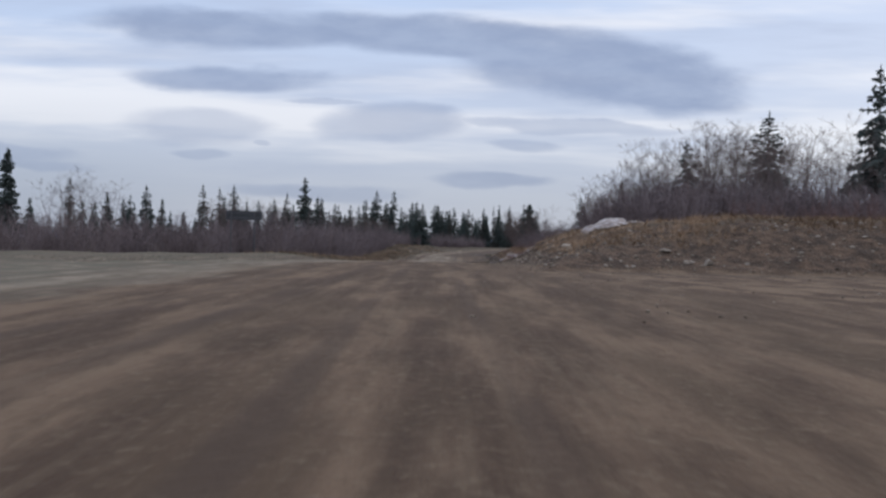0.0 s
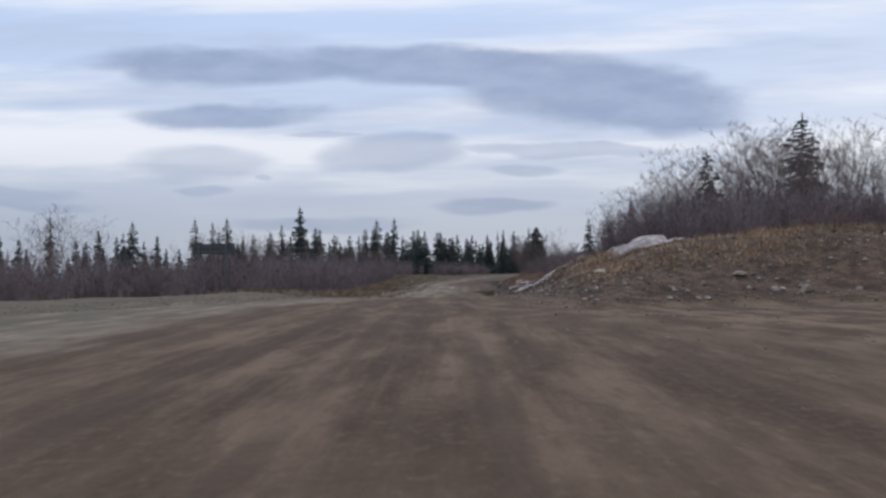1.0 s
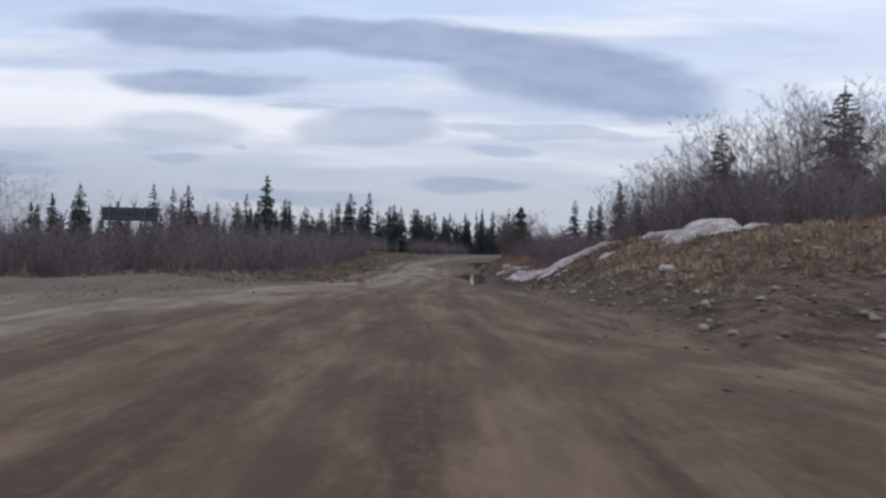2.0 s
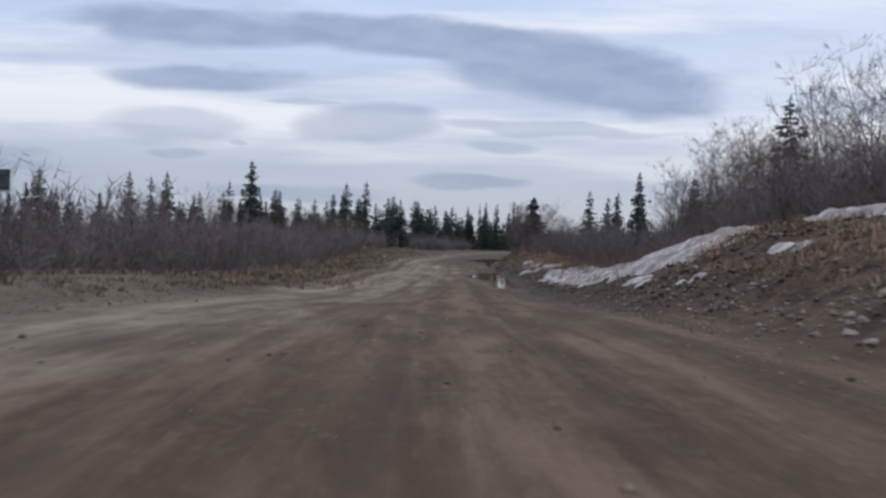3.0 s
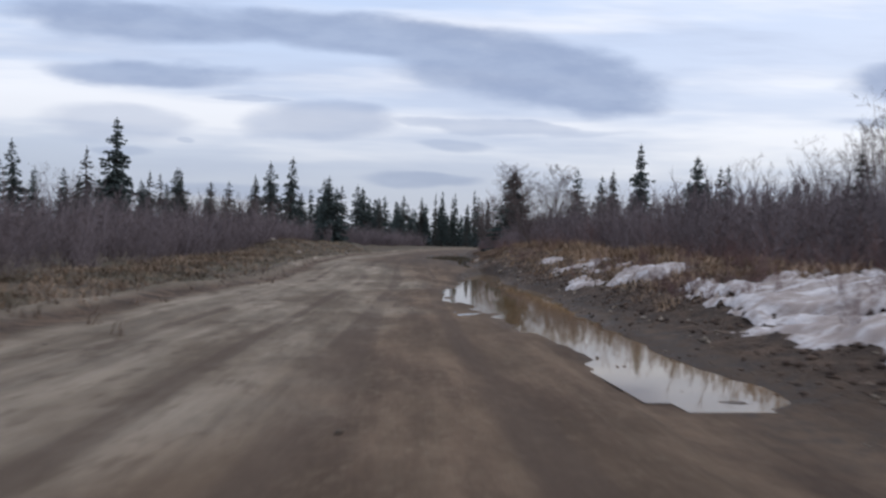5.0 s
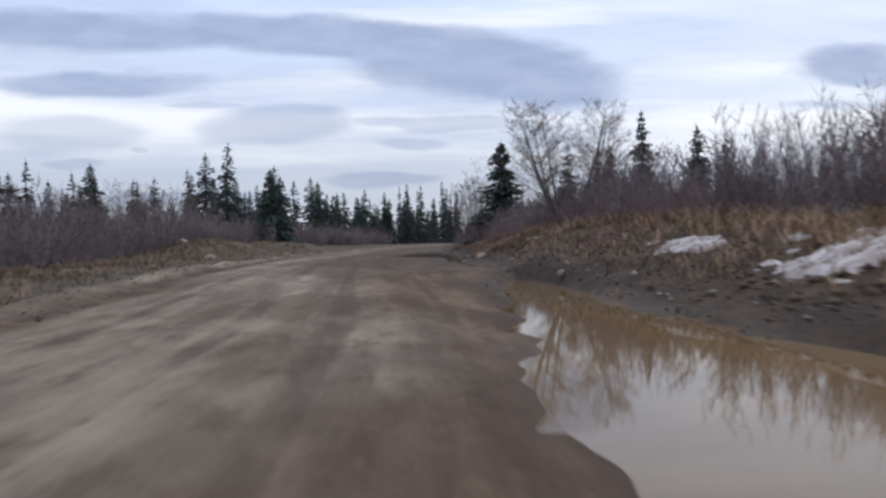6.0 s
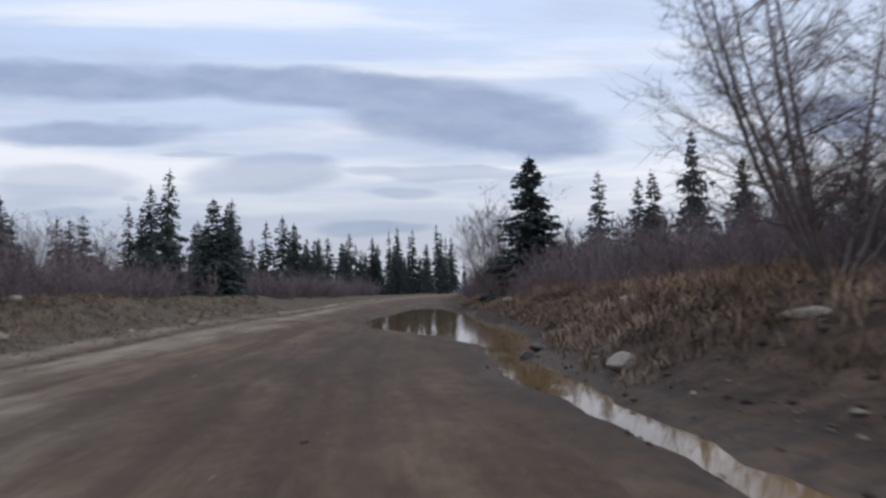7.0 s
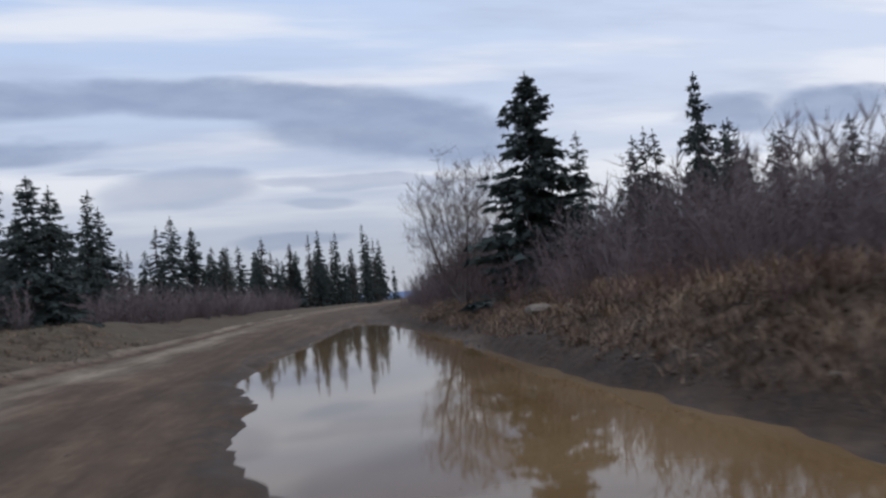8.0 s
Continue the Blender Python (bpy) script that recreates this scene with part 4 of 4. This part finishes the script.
def right_edge(y):
    return lerp(y, FOOT_Y, FOOT_X) + lerp(y, [40, 52, 62, 75, 95, 110, 119, 128, 140, 155, 175, 200, 260], [14, 8, 6.0, 5.4, 5.0, 5.8, 4.0, 3.7, 3.2, 2.6, 2.2, 2, 2])


def thicket(name, seed, n, x0, x1, y0, y1, inside, tall, mat, words, front=None, kinds=None):
    """One tangle of leafless brush over a stretch of ground."""
    r = np.random.default_rng(seed)
    Vs, Fs, roots, o, made, tries = [], [], [], 0, 0, 0
    while made < n and tries < 60000:
        tries += 1
        x, y = r.uniform(x0, x1), r.uniform(y0, y1)
        gap = inside(x, y)
        if gap < 0 or (front and r.random() > math.exp(-gap / front) + 0.12):
            continue
        V, F = (kinds or SHRUB_MESHES)[int(r.integers(0, len(kinds or SHRUB_MESHES)))]
        s = r.uniform(*tall) / 3.0 * (0.62 + 0.38 * min(1, gap / 3.0))
        Vs.append(turn_z(V, r.uniform(0, 6.28), s, np.array([x, y, 0.0])))
        Fs.append(F + o)
        roots.append((x, y))
        o += len(V)
        made += 1
    roots = np.array(roots)
    for W, z in zip(Vs, height(roots[:, 0], roots[:, 1]) - 0.05):
        W[:, 2] += z
    me = mesh_of(name, np.concatenate(Vs), np.concatenate(Fs), mat)
    return tagged(new(name, me), words, "shrubs", kind="stuff")


FAR_SHRUBS = [shrub_mesh(80 + i, 3.0, 8, 1.9, 30) for i in range(5)]


def off_left(x, y):
    return min(float(left_edge(y)) - x, y - 61.5)


def off_right(x, y):
    return x - float(right_edge(y))


thicket("shrub_thicket", 1, 430, -50, -9, 62, 150, off_left, (1.9, 4.6), SHRUB, "dense leafless brown brush beside the road", 9)
thicket("shrub_thicket", 2, 220, -85, -13, 66, 96, off_left, (2.4, 5.0), SHRUB, "leafless brush behind the gravel pad", 14, FAR_SHRUBS)
thicket("shrub_thicket", 3, 540, -75, 30, 120, 300, off_left, (2.4, 5.6), SHRUB, "leafless brush along the bend of the road", 8, FAR_SHRUBS)
thicket("shrub_thicket", 4, 330, 7, 26, 50, 130, off_right, (2.3, 4.0), SHRUB, "tall leafless brush behind the gravel mound", 6)
thicket("shrub_thicket", 5, 90, 7, 20, 62, 128, off_right, (1.3, 2.4), SHRUB_RED, "low red-stemmed brush on the road bank", 2.5)
thicket("shrub_thicket", 6, 340, 9, 36, 126, 200, off_right, (2.4, 3.7), SHRUB, "tall leafless brush above the puddle", 6)
thicket("shrub_thicket", 7, 120, 9, 30, 130, 200, off_right, (1.3, 2.6), SHRUB_RED, "low red-stemmed brush beside the puddle", 2.5)
thicket("shrub_thicket", 8, 200, 14, 80, 56, 230, lambda x, y: off_right(x, y) - 6, (3.0, 4.6), SHRUB, "deep leafless brush among the spruces", 30, FAR_SHRUBS)
thicket("shrub_thicket", 9, 260, 9, 26, 56, 112, lambda x, y: off_right(x, y) - 1.5, (2.8, 4.4), SHRUB, "tall tangled brush behind the snowbank", 9, FAR_SHRUBS)
thicket("shrub_thicket", 11, 360, -45, 6, 140, 240, off_left, (2.4, 4.4), SHRUB, "leafless brush below the spruces at the bend", 5, FAR_SHRUBS)
thicket("shrub_thicket", 10, 370, 11, 40, 149, 200, lambda x, y: off_right(x, y) - 1.5, (3.2, 5.0), SHRUB, "high leafless brush below the spruces", 12, FAR_SHRUBS)

thicket("shrub_thicket", 15, 70, 13, 34, 46, 53, lambda x, y: min(x - 13, y - 46.5 - 0.03 * x), (0.9, 2.1), SHRUB_RED, "low red-brown brush on the crest of the mound")
thicket("shrub_thicket", 12, 300, 9, 34, 53, 66, lambda x, y: min(off_right(x, y), y - 53.5 - 0.05 * x), (2.6, 4.4), SHRUB, "dense leafless brush behind the top of the mound", 12, FAR_SHRUBS)
thicket("shrub_thicket", 13, 150, 4, 10, 68, 102, lambda x, y: x - float(lerp(y, FOOT_Y, FOOT_X)) - 1.6 if x - float(lerp(y, FOOT_Y, FOOT_X)) < 5.2 else -1, (0.5, 1.3), SHRUB_RED, "thin red-brown stems poking out of the snow")
thicket("shrub_thicket", 14, 110, 6, 17, 112, 168, lambda x, y: x - float(lerp(y, FOOT_Y, FOOT_X)) - 1.3 if x - float(lerp(y, FOOT_Y, FOOT_X)) < 5.0 else -1, (0.5, 1.1), SHRUB_RED, "low red-brown twigs on the dirt bank")


# far woods
def far_woods():
    r = np.random.default_rng(77)
    Vs, Fs, o = [], [], 0
    protos = []
    for h, made in SPRUCES[:3]:
        crown = [c for c in h.children if c.name.startswith("crown")][0].data
        V = np.empty(len(crown.vertices) * 3, np.float32)
        crown.vertices.foreach_get("co", V)
        F = np.empty(len(crown.polygons) * 3, np.int32)
        crown.polygons.foreach_get("vertices", F)
        V, F = V.reshape(-1, 3), F.reshape(-1, 3)
        step = F[::9]
        c = V[step].mean(1, keepdims=True)
        W = (c + (V[step] - c) * 2.9).reshape(-1, 3)
        protos.append((W, np.arange(len(W)).reshape(-1, 3), made))
    for x0, x1, y0, y1, n in ((-190, -70, 210, 330, 36), (-90, 20, 300, 430, 60), (10, 46, 330, 440, 26), (70, 220, 200, 330, 40)):
        for i in range(n):
            x, y = r.uniform(x0, x1), r.uniform(y0, y1)
            V, F, made = protos[int(r.integers(0, 3))]
            s = r.uniform(9, 14.5) / made
            Vs.append(turn_z(V, r.uniform(0, 6.28), s, np.array([x, y, float(height(x, y)) - 0.1])))
            Fs.append(F + o)
            o += len(V)
    me = mesh_of("far_woods", np.concatenate(Vs), np.concatenate(Fs), NEEDLES)
    tagged(new("far_woods", me), "distant spruce woods beyond the bend", "woods", kind="stuff")


far_woods()


# distant hills, their blue haze painted as surface colour
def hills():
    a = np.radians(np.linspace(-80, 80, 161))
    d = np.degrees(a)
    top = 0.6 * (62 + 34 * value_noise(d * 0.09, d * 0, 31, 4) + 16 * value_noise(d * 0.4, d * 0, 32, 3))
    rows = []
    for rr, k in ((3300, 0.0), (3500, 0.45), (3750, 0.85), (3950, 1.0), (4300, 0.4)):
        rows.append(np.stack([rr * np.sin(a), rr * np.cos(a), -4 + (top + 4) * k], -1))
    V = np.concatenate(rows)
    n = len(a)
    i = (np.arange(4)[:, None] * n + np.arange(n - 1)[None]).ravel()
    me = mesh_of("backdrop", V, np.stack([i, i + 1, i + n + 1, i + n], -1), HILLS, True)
    tagged(new("backdrop", me), "low hills on the horizon, haze blue in their colour", "hills", kind="structure")


hills()


# ---- snow ----
def snow_patch(cx, cy, rx, ry, deep, seed, words, ragged):
    xs, ys = np.arange(cx - rx * 1.7, cx + rx * 1.7, 0.09), np.arange(cy - ry * 1.5, cy + ry * 1.5, 0.09)
    X, Y = np.meshgrid(xs, ys)
    d = 1 - ((X - cx) / rx) ** 2 - ((Y - cy) / ry) ** 2
    f = d + ragged * min(1.0, 0.35 + 0.5 * rx) * (0.7 * value_noise(X * 0.8 + Y * 0.35, Y * 0.5 - X * 0.2, seed, 4) + 0.45 * value_noise(X * 2.0 + Y * 0.7, Y * 0.8 - X * 0.8, seed + 7, 4) + 0.22 * value_noise(X * 5.5, Y * 3.8, seed + 9, 2))
    # slabs that lie across the bank with bare strips between them
    slab = value_noise(X * 0.55 + Y * 0.3, Y * 1.5 - X * 0.5, seed + 5, 4)
    if rx > 0.4:
        f = f - 1.15 * np.maximum(ragged - 0.75, 0) * np.clip(slab + 0.08, 0, 0.5)
    T = deep * np.clip(f * 1.6, -1.0, 1.2) + (0.05 * value_noise(X * 1.5, Y * 1.5, seed + 3, 3) - 0.07 * slab + 0.02 * value_noise(X * 5, Y * 5, seed + 4, 2)) * (f > 0)
    Z = height(X, Y) + T
    ny, nx = X.shape
    keep = T > -0.06
    i = np.arange(ny - 1)[:, None] * nx + np.arange(nx - 1)[None]
    i = i[keep[:-1, :-1] & keep[1:, 1:] & keep[1:, :-1] & keep[:-1, 1:]]
    F = np.stack([i, i + 1, i + nx + 1, i + nx], -1)
    used, inv = np.unique(F, return_inverse=True)
    V = np.stack([X, Y, Z], -1).reshape(-1, 3)
    me = mesh_of("snow_patch", V[used], inv.reshape(F.shape), SNOW, True)
    tagged(new("snow_patch", me), words, "snow", "old snow")


SNOWS = [
    (8.2, 54.0, 1.6, 1.6, .30, 0.8, "white patch of old snow on the mound"), (10.6, 52.5, 1.9, .5, .22, 1.2, "thin streak of old snow on the mound"),
    (5.4, 66.5, .55, 3.6, .14, 1.2, "narrow band of snow along the mound's edge"), (6.5, 67.2, 2.0, 4.2, .24, 0.85, "large old snowbank behind the mound"),
    (8.8, 59.6, 1.2, 3.4, .22, 0.95, "old snow lying along the mound's crest"), (8.0, 66.4, 1.3, 3.6, .24, 0.9, "white crest of old snow behind the mound"),
    (6.7, 75.5, 1.7, 6.0, .20, 2.0, "dirty melting snowbank beside the road"), (7.2, 86.0, 1.4, 5.4, .18, 2.2, "dirty melting snowbank with grass stalks"),
    (5.9, 73.6, 1.6, 4.0, .22, 0.85, "broad white snowbank beside the road"), (5.5, 82.5, .9, 3.6, .09, 2.0, "thin streaked snow above the rut"),
    (4.9, 60.9, .15, .28, .05, 1.5, "scrap of melting snow among stones"), (3.9, 58.6, .14, .22, .04, 1.5, "scrap of melting snow among stones"),
    (4.3, 63.0, .3, .5, .05, 1.5, "scrap of melting snow among stones"), (4.6, 70.6, .5, .5, .06, 1.8, "thin tongue of dirty snow on the bank"),
    (7.0, 95.2, 1.0, 1.8, .16, 1.9, "ragged melting snow patch on the road bank"), (7.4, 102.6, 1.1, 3.7, .08, 2.0, "long melting snow patch on the road bank"),
    (5.9, 97.3, .6, 1.3, .09, 1.7, "thin sheet of wet snow above the puddle"), (7.5, 109.2, .5, 1.6, .07, 1.9, "small melting snow patch on the bank"),
    (9.8, 133.5, .3, .7, .05, 1.7, "thin grey snow patch among dry grass"),
]

r_ = np.random.default_rng(12)
for i in range(14):
    y = r_.uniform(56, 74)
    SNOWS.append((float(lerp(y, FOOT_Y, FOOT_X)) + r_.uniform(0.9, 3.2), y, r_.uniform(.14, .34), r_.uniform(.14, .3), .05, 1.6, "scrap of melting snow on the dirt bank"))
for i, row in enumerate(SNOWS):
    snow_patch(*row[:5], 100 + 13 * i, row[6], row[5])


# ---- stones ----
def stone_mesh(seed):
    """A broken stone: a ball cut flat by some random planes."""
    r = np.random.default_rng(300 + seed)
    bm = bmesh.new()
    bmesh.ops.create_icosphere(bm, subdivisions=2, radius=1.0)
    cuts = [(Vector(unit(r.normal(0, 1, 3))), r.uniform(0.5, 0.85)) for _ in range(9)]
    o = Vector((seed * 3.1, seed * 1.7, 0))
    for v in bm.verts:
        for n, d in cuts:
            v.co -= n * max(0.0, v.co.dot(n) - d)
        v.co *= 1.15 + 0.14 * noise.noise(v.co * 2.2 + o)
        v.co.z *= 0.7
        v.co.x *= 1.25
    return bm_mesh("stone", bm, STONE)


STONE_MESHES = [stone_mesh(i) for i in range(5)]
DARK_STONE = stone_mesh(6)
DARK_STONE.materials[0] = WET_STONE


def stone(x, y, r, turn, k, words, sink=0.25, squash=1.0):
    ob = new("stone", DARK_STONE if words.startswith("dark") else STONE_MESHES[k])
    ob.matrix_basis = pose(x, y, float(height(x, y)) + r * (0.62 * squash - sink), 0, 0, turn) @ Matrix.Diagonal((r, r, r * squash, 1))
    return tagged(ob, words, "stone", "roadside stones")


for x, y, r, k, sq, words in (
    (5.72, 111.6, .12, 0, 1, "large pale tan stone beside the puddle"), (6.5, 125.6, .2, 1, 1, "pale stone at the foot of the bank"),
    (8.3, 124.1, .22, 2, .6, "flat pale stone on the bank"), (8.8, 39.1, .2, 4, 1, "rounded pale stone at the mound's foot"),
    (7.8, 41.2, .22, 2, .5, "flat pale stone on the mound"), (4.9, 47.8, .22, 3, 1, "small stone on the mound"), (12.3, 156.2, .5, 2, .5, "flat pale slab in the dry grass"),
    (6.2, 129.5, .14, 1, 1, "dark wet stone standing in the water"), (6.75, 130.6, .16, 3, .8, "dark stone at the puddle's shore"), (-10.3, 149.0, .5, 2, .8, "pale stone on the gravel berm"),
    (-6.4, 138.0, .24, 0, 1, "pale stone on the verge"), (-4.2, 143.5, .15, 4, 1, "small pale stone on the verge"), (-2.9, 148.2, .2, 3, 1, "tan stone at the road edge"), (9.8, 133.3, .25, 2, .5, "flat pale stone in the dry grass"), (-22.0, 62.0, .15, 1, .7, "white stone at the edge of the brush"),
    (-23.2, 62.4, .13, 3, .7, "white stone at the edge of the brush"),
):
    stone(x, y, r, (x * 97 + y * 31) % 360, k, words, 0.2, sq)
r_ = np.random.default_rng(5)
made = 0
while made < 230:
    y = r_.choice([r_.uniform(38, 62), r_.uniform(38, 50), r_.uniform(62, 140)])
    x = float(lerp(y, FOOT_Y, FOOT_X)) + r_.uniform(0.2, 8 if y > 50 else 16)
    k = float(bank_rise(x, y))
    if k < 0.03 or k > 0.9 or pool_depth(x, y) > -0.2:
        continue
    stone(x, y, float(r_.uniform(0.04, 0.10) if y < 50 else r_.uniform(0.03, 0.07)), float(r_.uniform(0, 360)), int(r_.integers(0, 5)), "weathered stone in the dirt bank", 0.2, float(r_.uniform(0.6, 1)))
    made += 1


def pebbles(name, seed, x, y, size, mat, words):
    """Loose lumps too small to count, each a rough eight-sided piece."""
    r = np.random.default_rng(seed)
    o = np.array([[1, 0, 0], [-1, 0, 0], [0, 1, 0], [0, -1, 0], [0, 0, 0.7], [0, 0, -0.7]], float)
    f = np.array([[0, 2, 4], [2, 1, 4], [1, 3, 4], [3, 0, 4], [2, 0, 5], [1, 2, 5], [3, 1, 5], [0, 3, 5]])
    a = r.uniform(0, 6.28, len(x))
    P = o[None] * r.uniform(0.6, 1.3, (len(x), 6, 1))
    ca, sa = np.cos(a)[:, None], np.sin(a)[:, None]
    P = np.stack([P[..., 0] * ca - P[..., 1] * sa, P[..., 0] * sa + P[..., 1] * ca, P[..., 2]], -1) * size[:, None, None]
    P += np.stack([x, y, height(x, y) + 0.2 * size], -1)[:, None]
    F = (f[None] + 6 * np.arange(len(x))[:, None, None]).reshape(-1, 3)
    tagged(new(name, mesh_of(name, P.reshape(-1, 3), F, mat)), words, name.replace("_", " "), kind="stuff")


def gravel():
    r = np.random.default_rng(8)
    n = 17000
    y = np.where(r.random(n) < 0.5, r.uniform(37.5, 62, n), r.uniform(20, 165, n))
    foot, left = lerp(y, FOOT_Y, FOOT_X), lerp(y, LEFT_Y, LEFT_X)
    where = r.random(n)
    x = np.where(where < 0.66, foot + r.uniform(-0.6, 7.0, n) * np.where(y < 50, 2.2, 1), np.where(where < 0.965, left - np.abs(r.normal(0.5, 1.6, n)), r.uniform(-7, 4, n)))
    k = bank_rise(x, y)
    ok = (k < 0.97) & (pool_depth(x, y) < -0.15)
    x, y, k = x[ok], y[ok], k[ok]
    s = np.clip(r.lognormal(-3.35, 0.55, len(x)), 0.012, 0.13) * np.where(k > 0.02, np.where(y < 52, 0.8, 0.68), 0.4)
    pebbles("gravel", 9, x, y, s, PEBBLE, "loose brown and grey gravel stones")


def clods():
    """Dark lumps of mud along the foot of the bank, the shores and the road's left edge."""
    r = np.random.default_rng(18)
    n = 26000
    y = np.where(r.random(n) < 0.4, r.uniform(54, 104, n), r.uniform(56, 168, n))
    right = r.random(n) < 0.72
    x = np.where(right, lerp(y, FOOT_Y, FOOT_X) + r.uniform(-1.6, 5.0, n), lerp(y, LEFT_Y, LEFT_X) + r.normal(-0.1, 0.45, n))
    lump = value_noise(x * 0.8, y * 0.6, 41, 3) + r.uniform(-0.5, 0.5, n) > 0.05
    p = pool_depth(x, y)
    ok = (p < 0.02) & (right | (y > 98)) & ((lump & (x > lerp(y, FOOT_Y, FOOT_X) - 0.3)) | ((p > -0.22) & right) | (lump & ~right))
    x, y = x[ok], y[ok]
    s = np.clip(r.lognormal(-3.4, 0.6, len(x)), 0.012, 0.09) * np.where(x < lerp(y, FOOT_Y, FOOT_X) + 0.4, 0.5, 1.0)
    pebbles("mud_clods", 19, x, y, s, MUD, "dark lumps of mud along the road's edges")


gravel()
clods()


# ---- dry grass ----
def grass(seed, n, place, tall, words, mat=DRY_GRASS):
    r = np.random.default_rng(seed)
    x, y = place(r, n)
    ok = pool_depth(x, y) < -0.3
    x, y = x[ok], y[ok]
    clump = value_noise(x * 0.5, y * 0.5, seed, 3) + r.uniform(-0.5, 0.5, len(x)) > -0.1
    x, y = x[clump], y[clump]
    B = 8
    bx, by = np.repeat(x, B), np.repeat(y, B)
    bx, by = bx + r.normal(0, 0.07, len(bx)), by + r.normal(0, 0.07, len(by))
    h = r.uniform(*tall, len(bx)) * r.uniform(0.5, 1, len(bx))
    a, lean = r.uniform(0, 6.28, len(bx)), r.uniform(0.3, 1.5, len(bx)) * h
    root = np.stack([bx, by, height(bx, by) - 0.02], -1)
    side = np.stack([-np.sin(a), np.cos(a), 0 * a], -1) * r.uniform(0.006, 0.012, len(bx))[:, None]
    mid = root + np.stack([np.cos(a) * lean * 0.35, np.sin(a) * lean * 0.35, h * 0.6], -1)
    tip = root + np.stack([np.cos(a) * lean, np.sin(a) * lean, h * 0.92], -1)
    V = np.stack([root - side, root + side, mid + side * 0.8, mid - side * 0.8, tip], 1).reshape(-1, 3)
    o = 5 * np.arange(len(bx))[:, None]
    F = np.concatenate([o + [[0, 1, 2]], o + [[0, 2, 3]], o + [[3, 2, 4]]])
    me = mesh_of("dry_grass", V, F, mat)
    tagged(new("dry_grass", me), words, "grass", kind="stuff")


def on_right(r, n):
    y = r.uniform(88, 178, n)
    return lerp(y, FOOT_Y, FOOT_X) + 0.9 + 5.6 * r.random(n) ** 0.75, y


def on_mound(r, n):
    y = r.uniform(42, 62, n)
    return lerp(y, FOOT_Y, FOOT_X) + r.uniform(1.8, 22, n), y


def on_left(r, n):
    y = r.uniform(56, 178, n)
    a, b = lerp(y, LEFT_Y, LEFT_X) - 1.0, left_edge(y) - 1.0
    return a + (b - a) * r.random(n) ** 0.8, y


def on_shore(r, n):
    y = r.uniform(124, 172, n)
    return lerp(y, FOOT_Y, FOOT_X) + r.uniform(-0.3, 3.0, n), y


def on_crest(r, n):
    y = r.uniform(100, 172, n)
    return lerp(y, FOOT_Y, FOOT_X) + r.uniform(3.0, 6.2, n), y


def on_berm(r, n):
    y = r.uniform(70, 160, n)
    return left_edge(y) + r.normal(1.2, 1.7, n), y


def on_snow(r, n):
    y = r.uniform(62, 100, n)
    return lerp(y, FOOT_Y, FOOT_X) + r.uniform(2.0, 5.5, n), y


grass(1, 3600, on_right, (0.12, 0.42), "dry yellow-brown grass on the bank")
grass(7, 3200, on_crest, (0.28, 0.7), "tall rust-coloured grass along the crest of the bank")
grass(8, 7500, on_right, (0.06, 0.24), "dead brown grass matted over the bank", DEAD_GRASS)
grass(10, 3400, on_shore, (0.1, 0.34), "dead brown grass hanging over the puddle's shore", DEAD_GRASS)
grass(9, 2600, on_berm, (0.12, 0.42), "dry brown grass at the edge of the brush", DEAD_GRASS)
grass(6, 1600, on_right, (0.08, 0.30), "pale matted grass on the bank", PALE_GRASS)
grass(2, 5200, on_mound, (0.10, 0.40), "short dry grass on the gravel mound")
grass(3, 7000, on_left, (0.06, 0.26), "pale trampled grass along the verge", PALE_GRASS)
grass(5, 1300, on_left, (0.12, 0.4), "dry rust-brown weeds along the verge")
grass(4, 450, on_snow, (0.2, 0.5), "dry grass stalks poking through snow")


# ---- the sign ----
def sign():
    x, y = -14.1, 63.0
    holder = new("road_sign")
    holder.location = (x, y, float(height(x, y)))
    for px in (0.0, -1.6):
        bm = bmesh.new()
        bmesh.ops.create_cube(bm, size=1.0, matrix=Matrix.Translation((px, 0, 1.5)) @ Matrix.Diagonal((0.08, 0.06, 3.4, 1)))
        bmesh.ops.bevel(bm, geom=bm.edges[:], offset=0.008, segments=1)
        part("post", bm_mesh("post", bm, POST_METAL), holder, "galvanised steel post")
    bm = bmesh.new()
    bmesh.ops.create_cube(bm, size=1.0, matrix=Matrix.Translation((-0.72, 0.06, 2.85)) @ Matrix.Diagonal((2.5, 0.03, 0.6, 1)))
    bmesh.ops.bevel(bm, geom=bm.edges[:], offset=0.01, segments=2)
    part("panel", bm_mesh("panel", bm, SIGN_METAL), holder, "dull grey back of the sign panel")
    for z in (2.7, 3.02):
        bm = bmesh.new()
        bmesh.ops.create_cube(bm, size=1.0, matrix=Matrix.Translation((-0.72, 0.035, z)) @ Matrix.Diagonal((2.3, 0.03, 0.05, 1)))
        part("brace", bm_mesh("brace", bm, POST_METAL), holder)
    tagged(holder, "grey road sign on two posts, seen from behind", "sign")


sign()

# the first plants served as patterns only
for holder, _ in SPRUCES + BARE:
    for o in (*holder.children_recursive, holder):
        bpy.data.objects.remove(o)
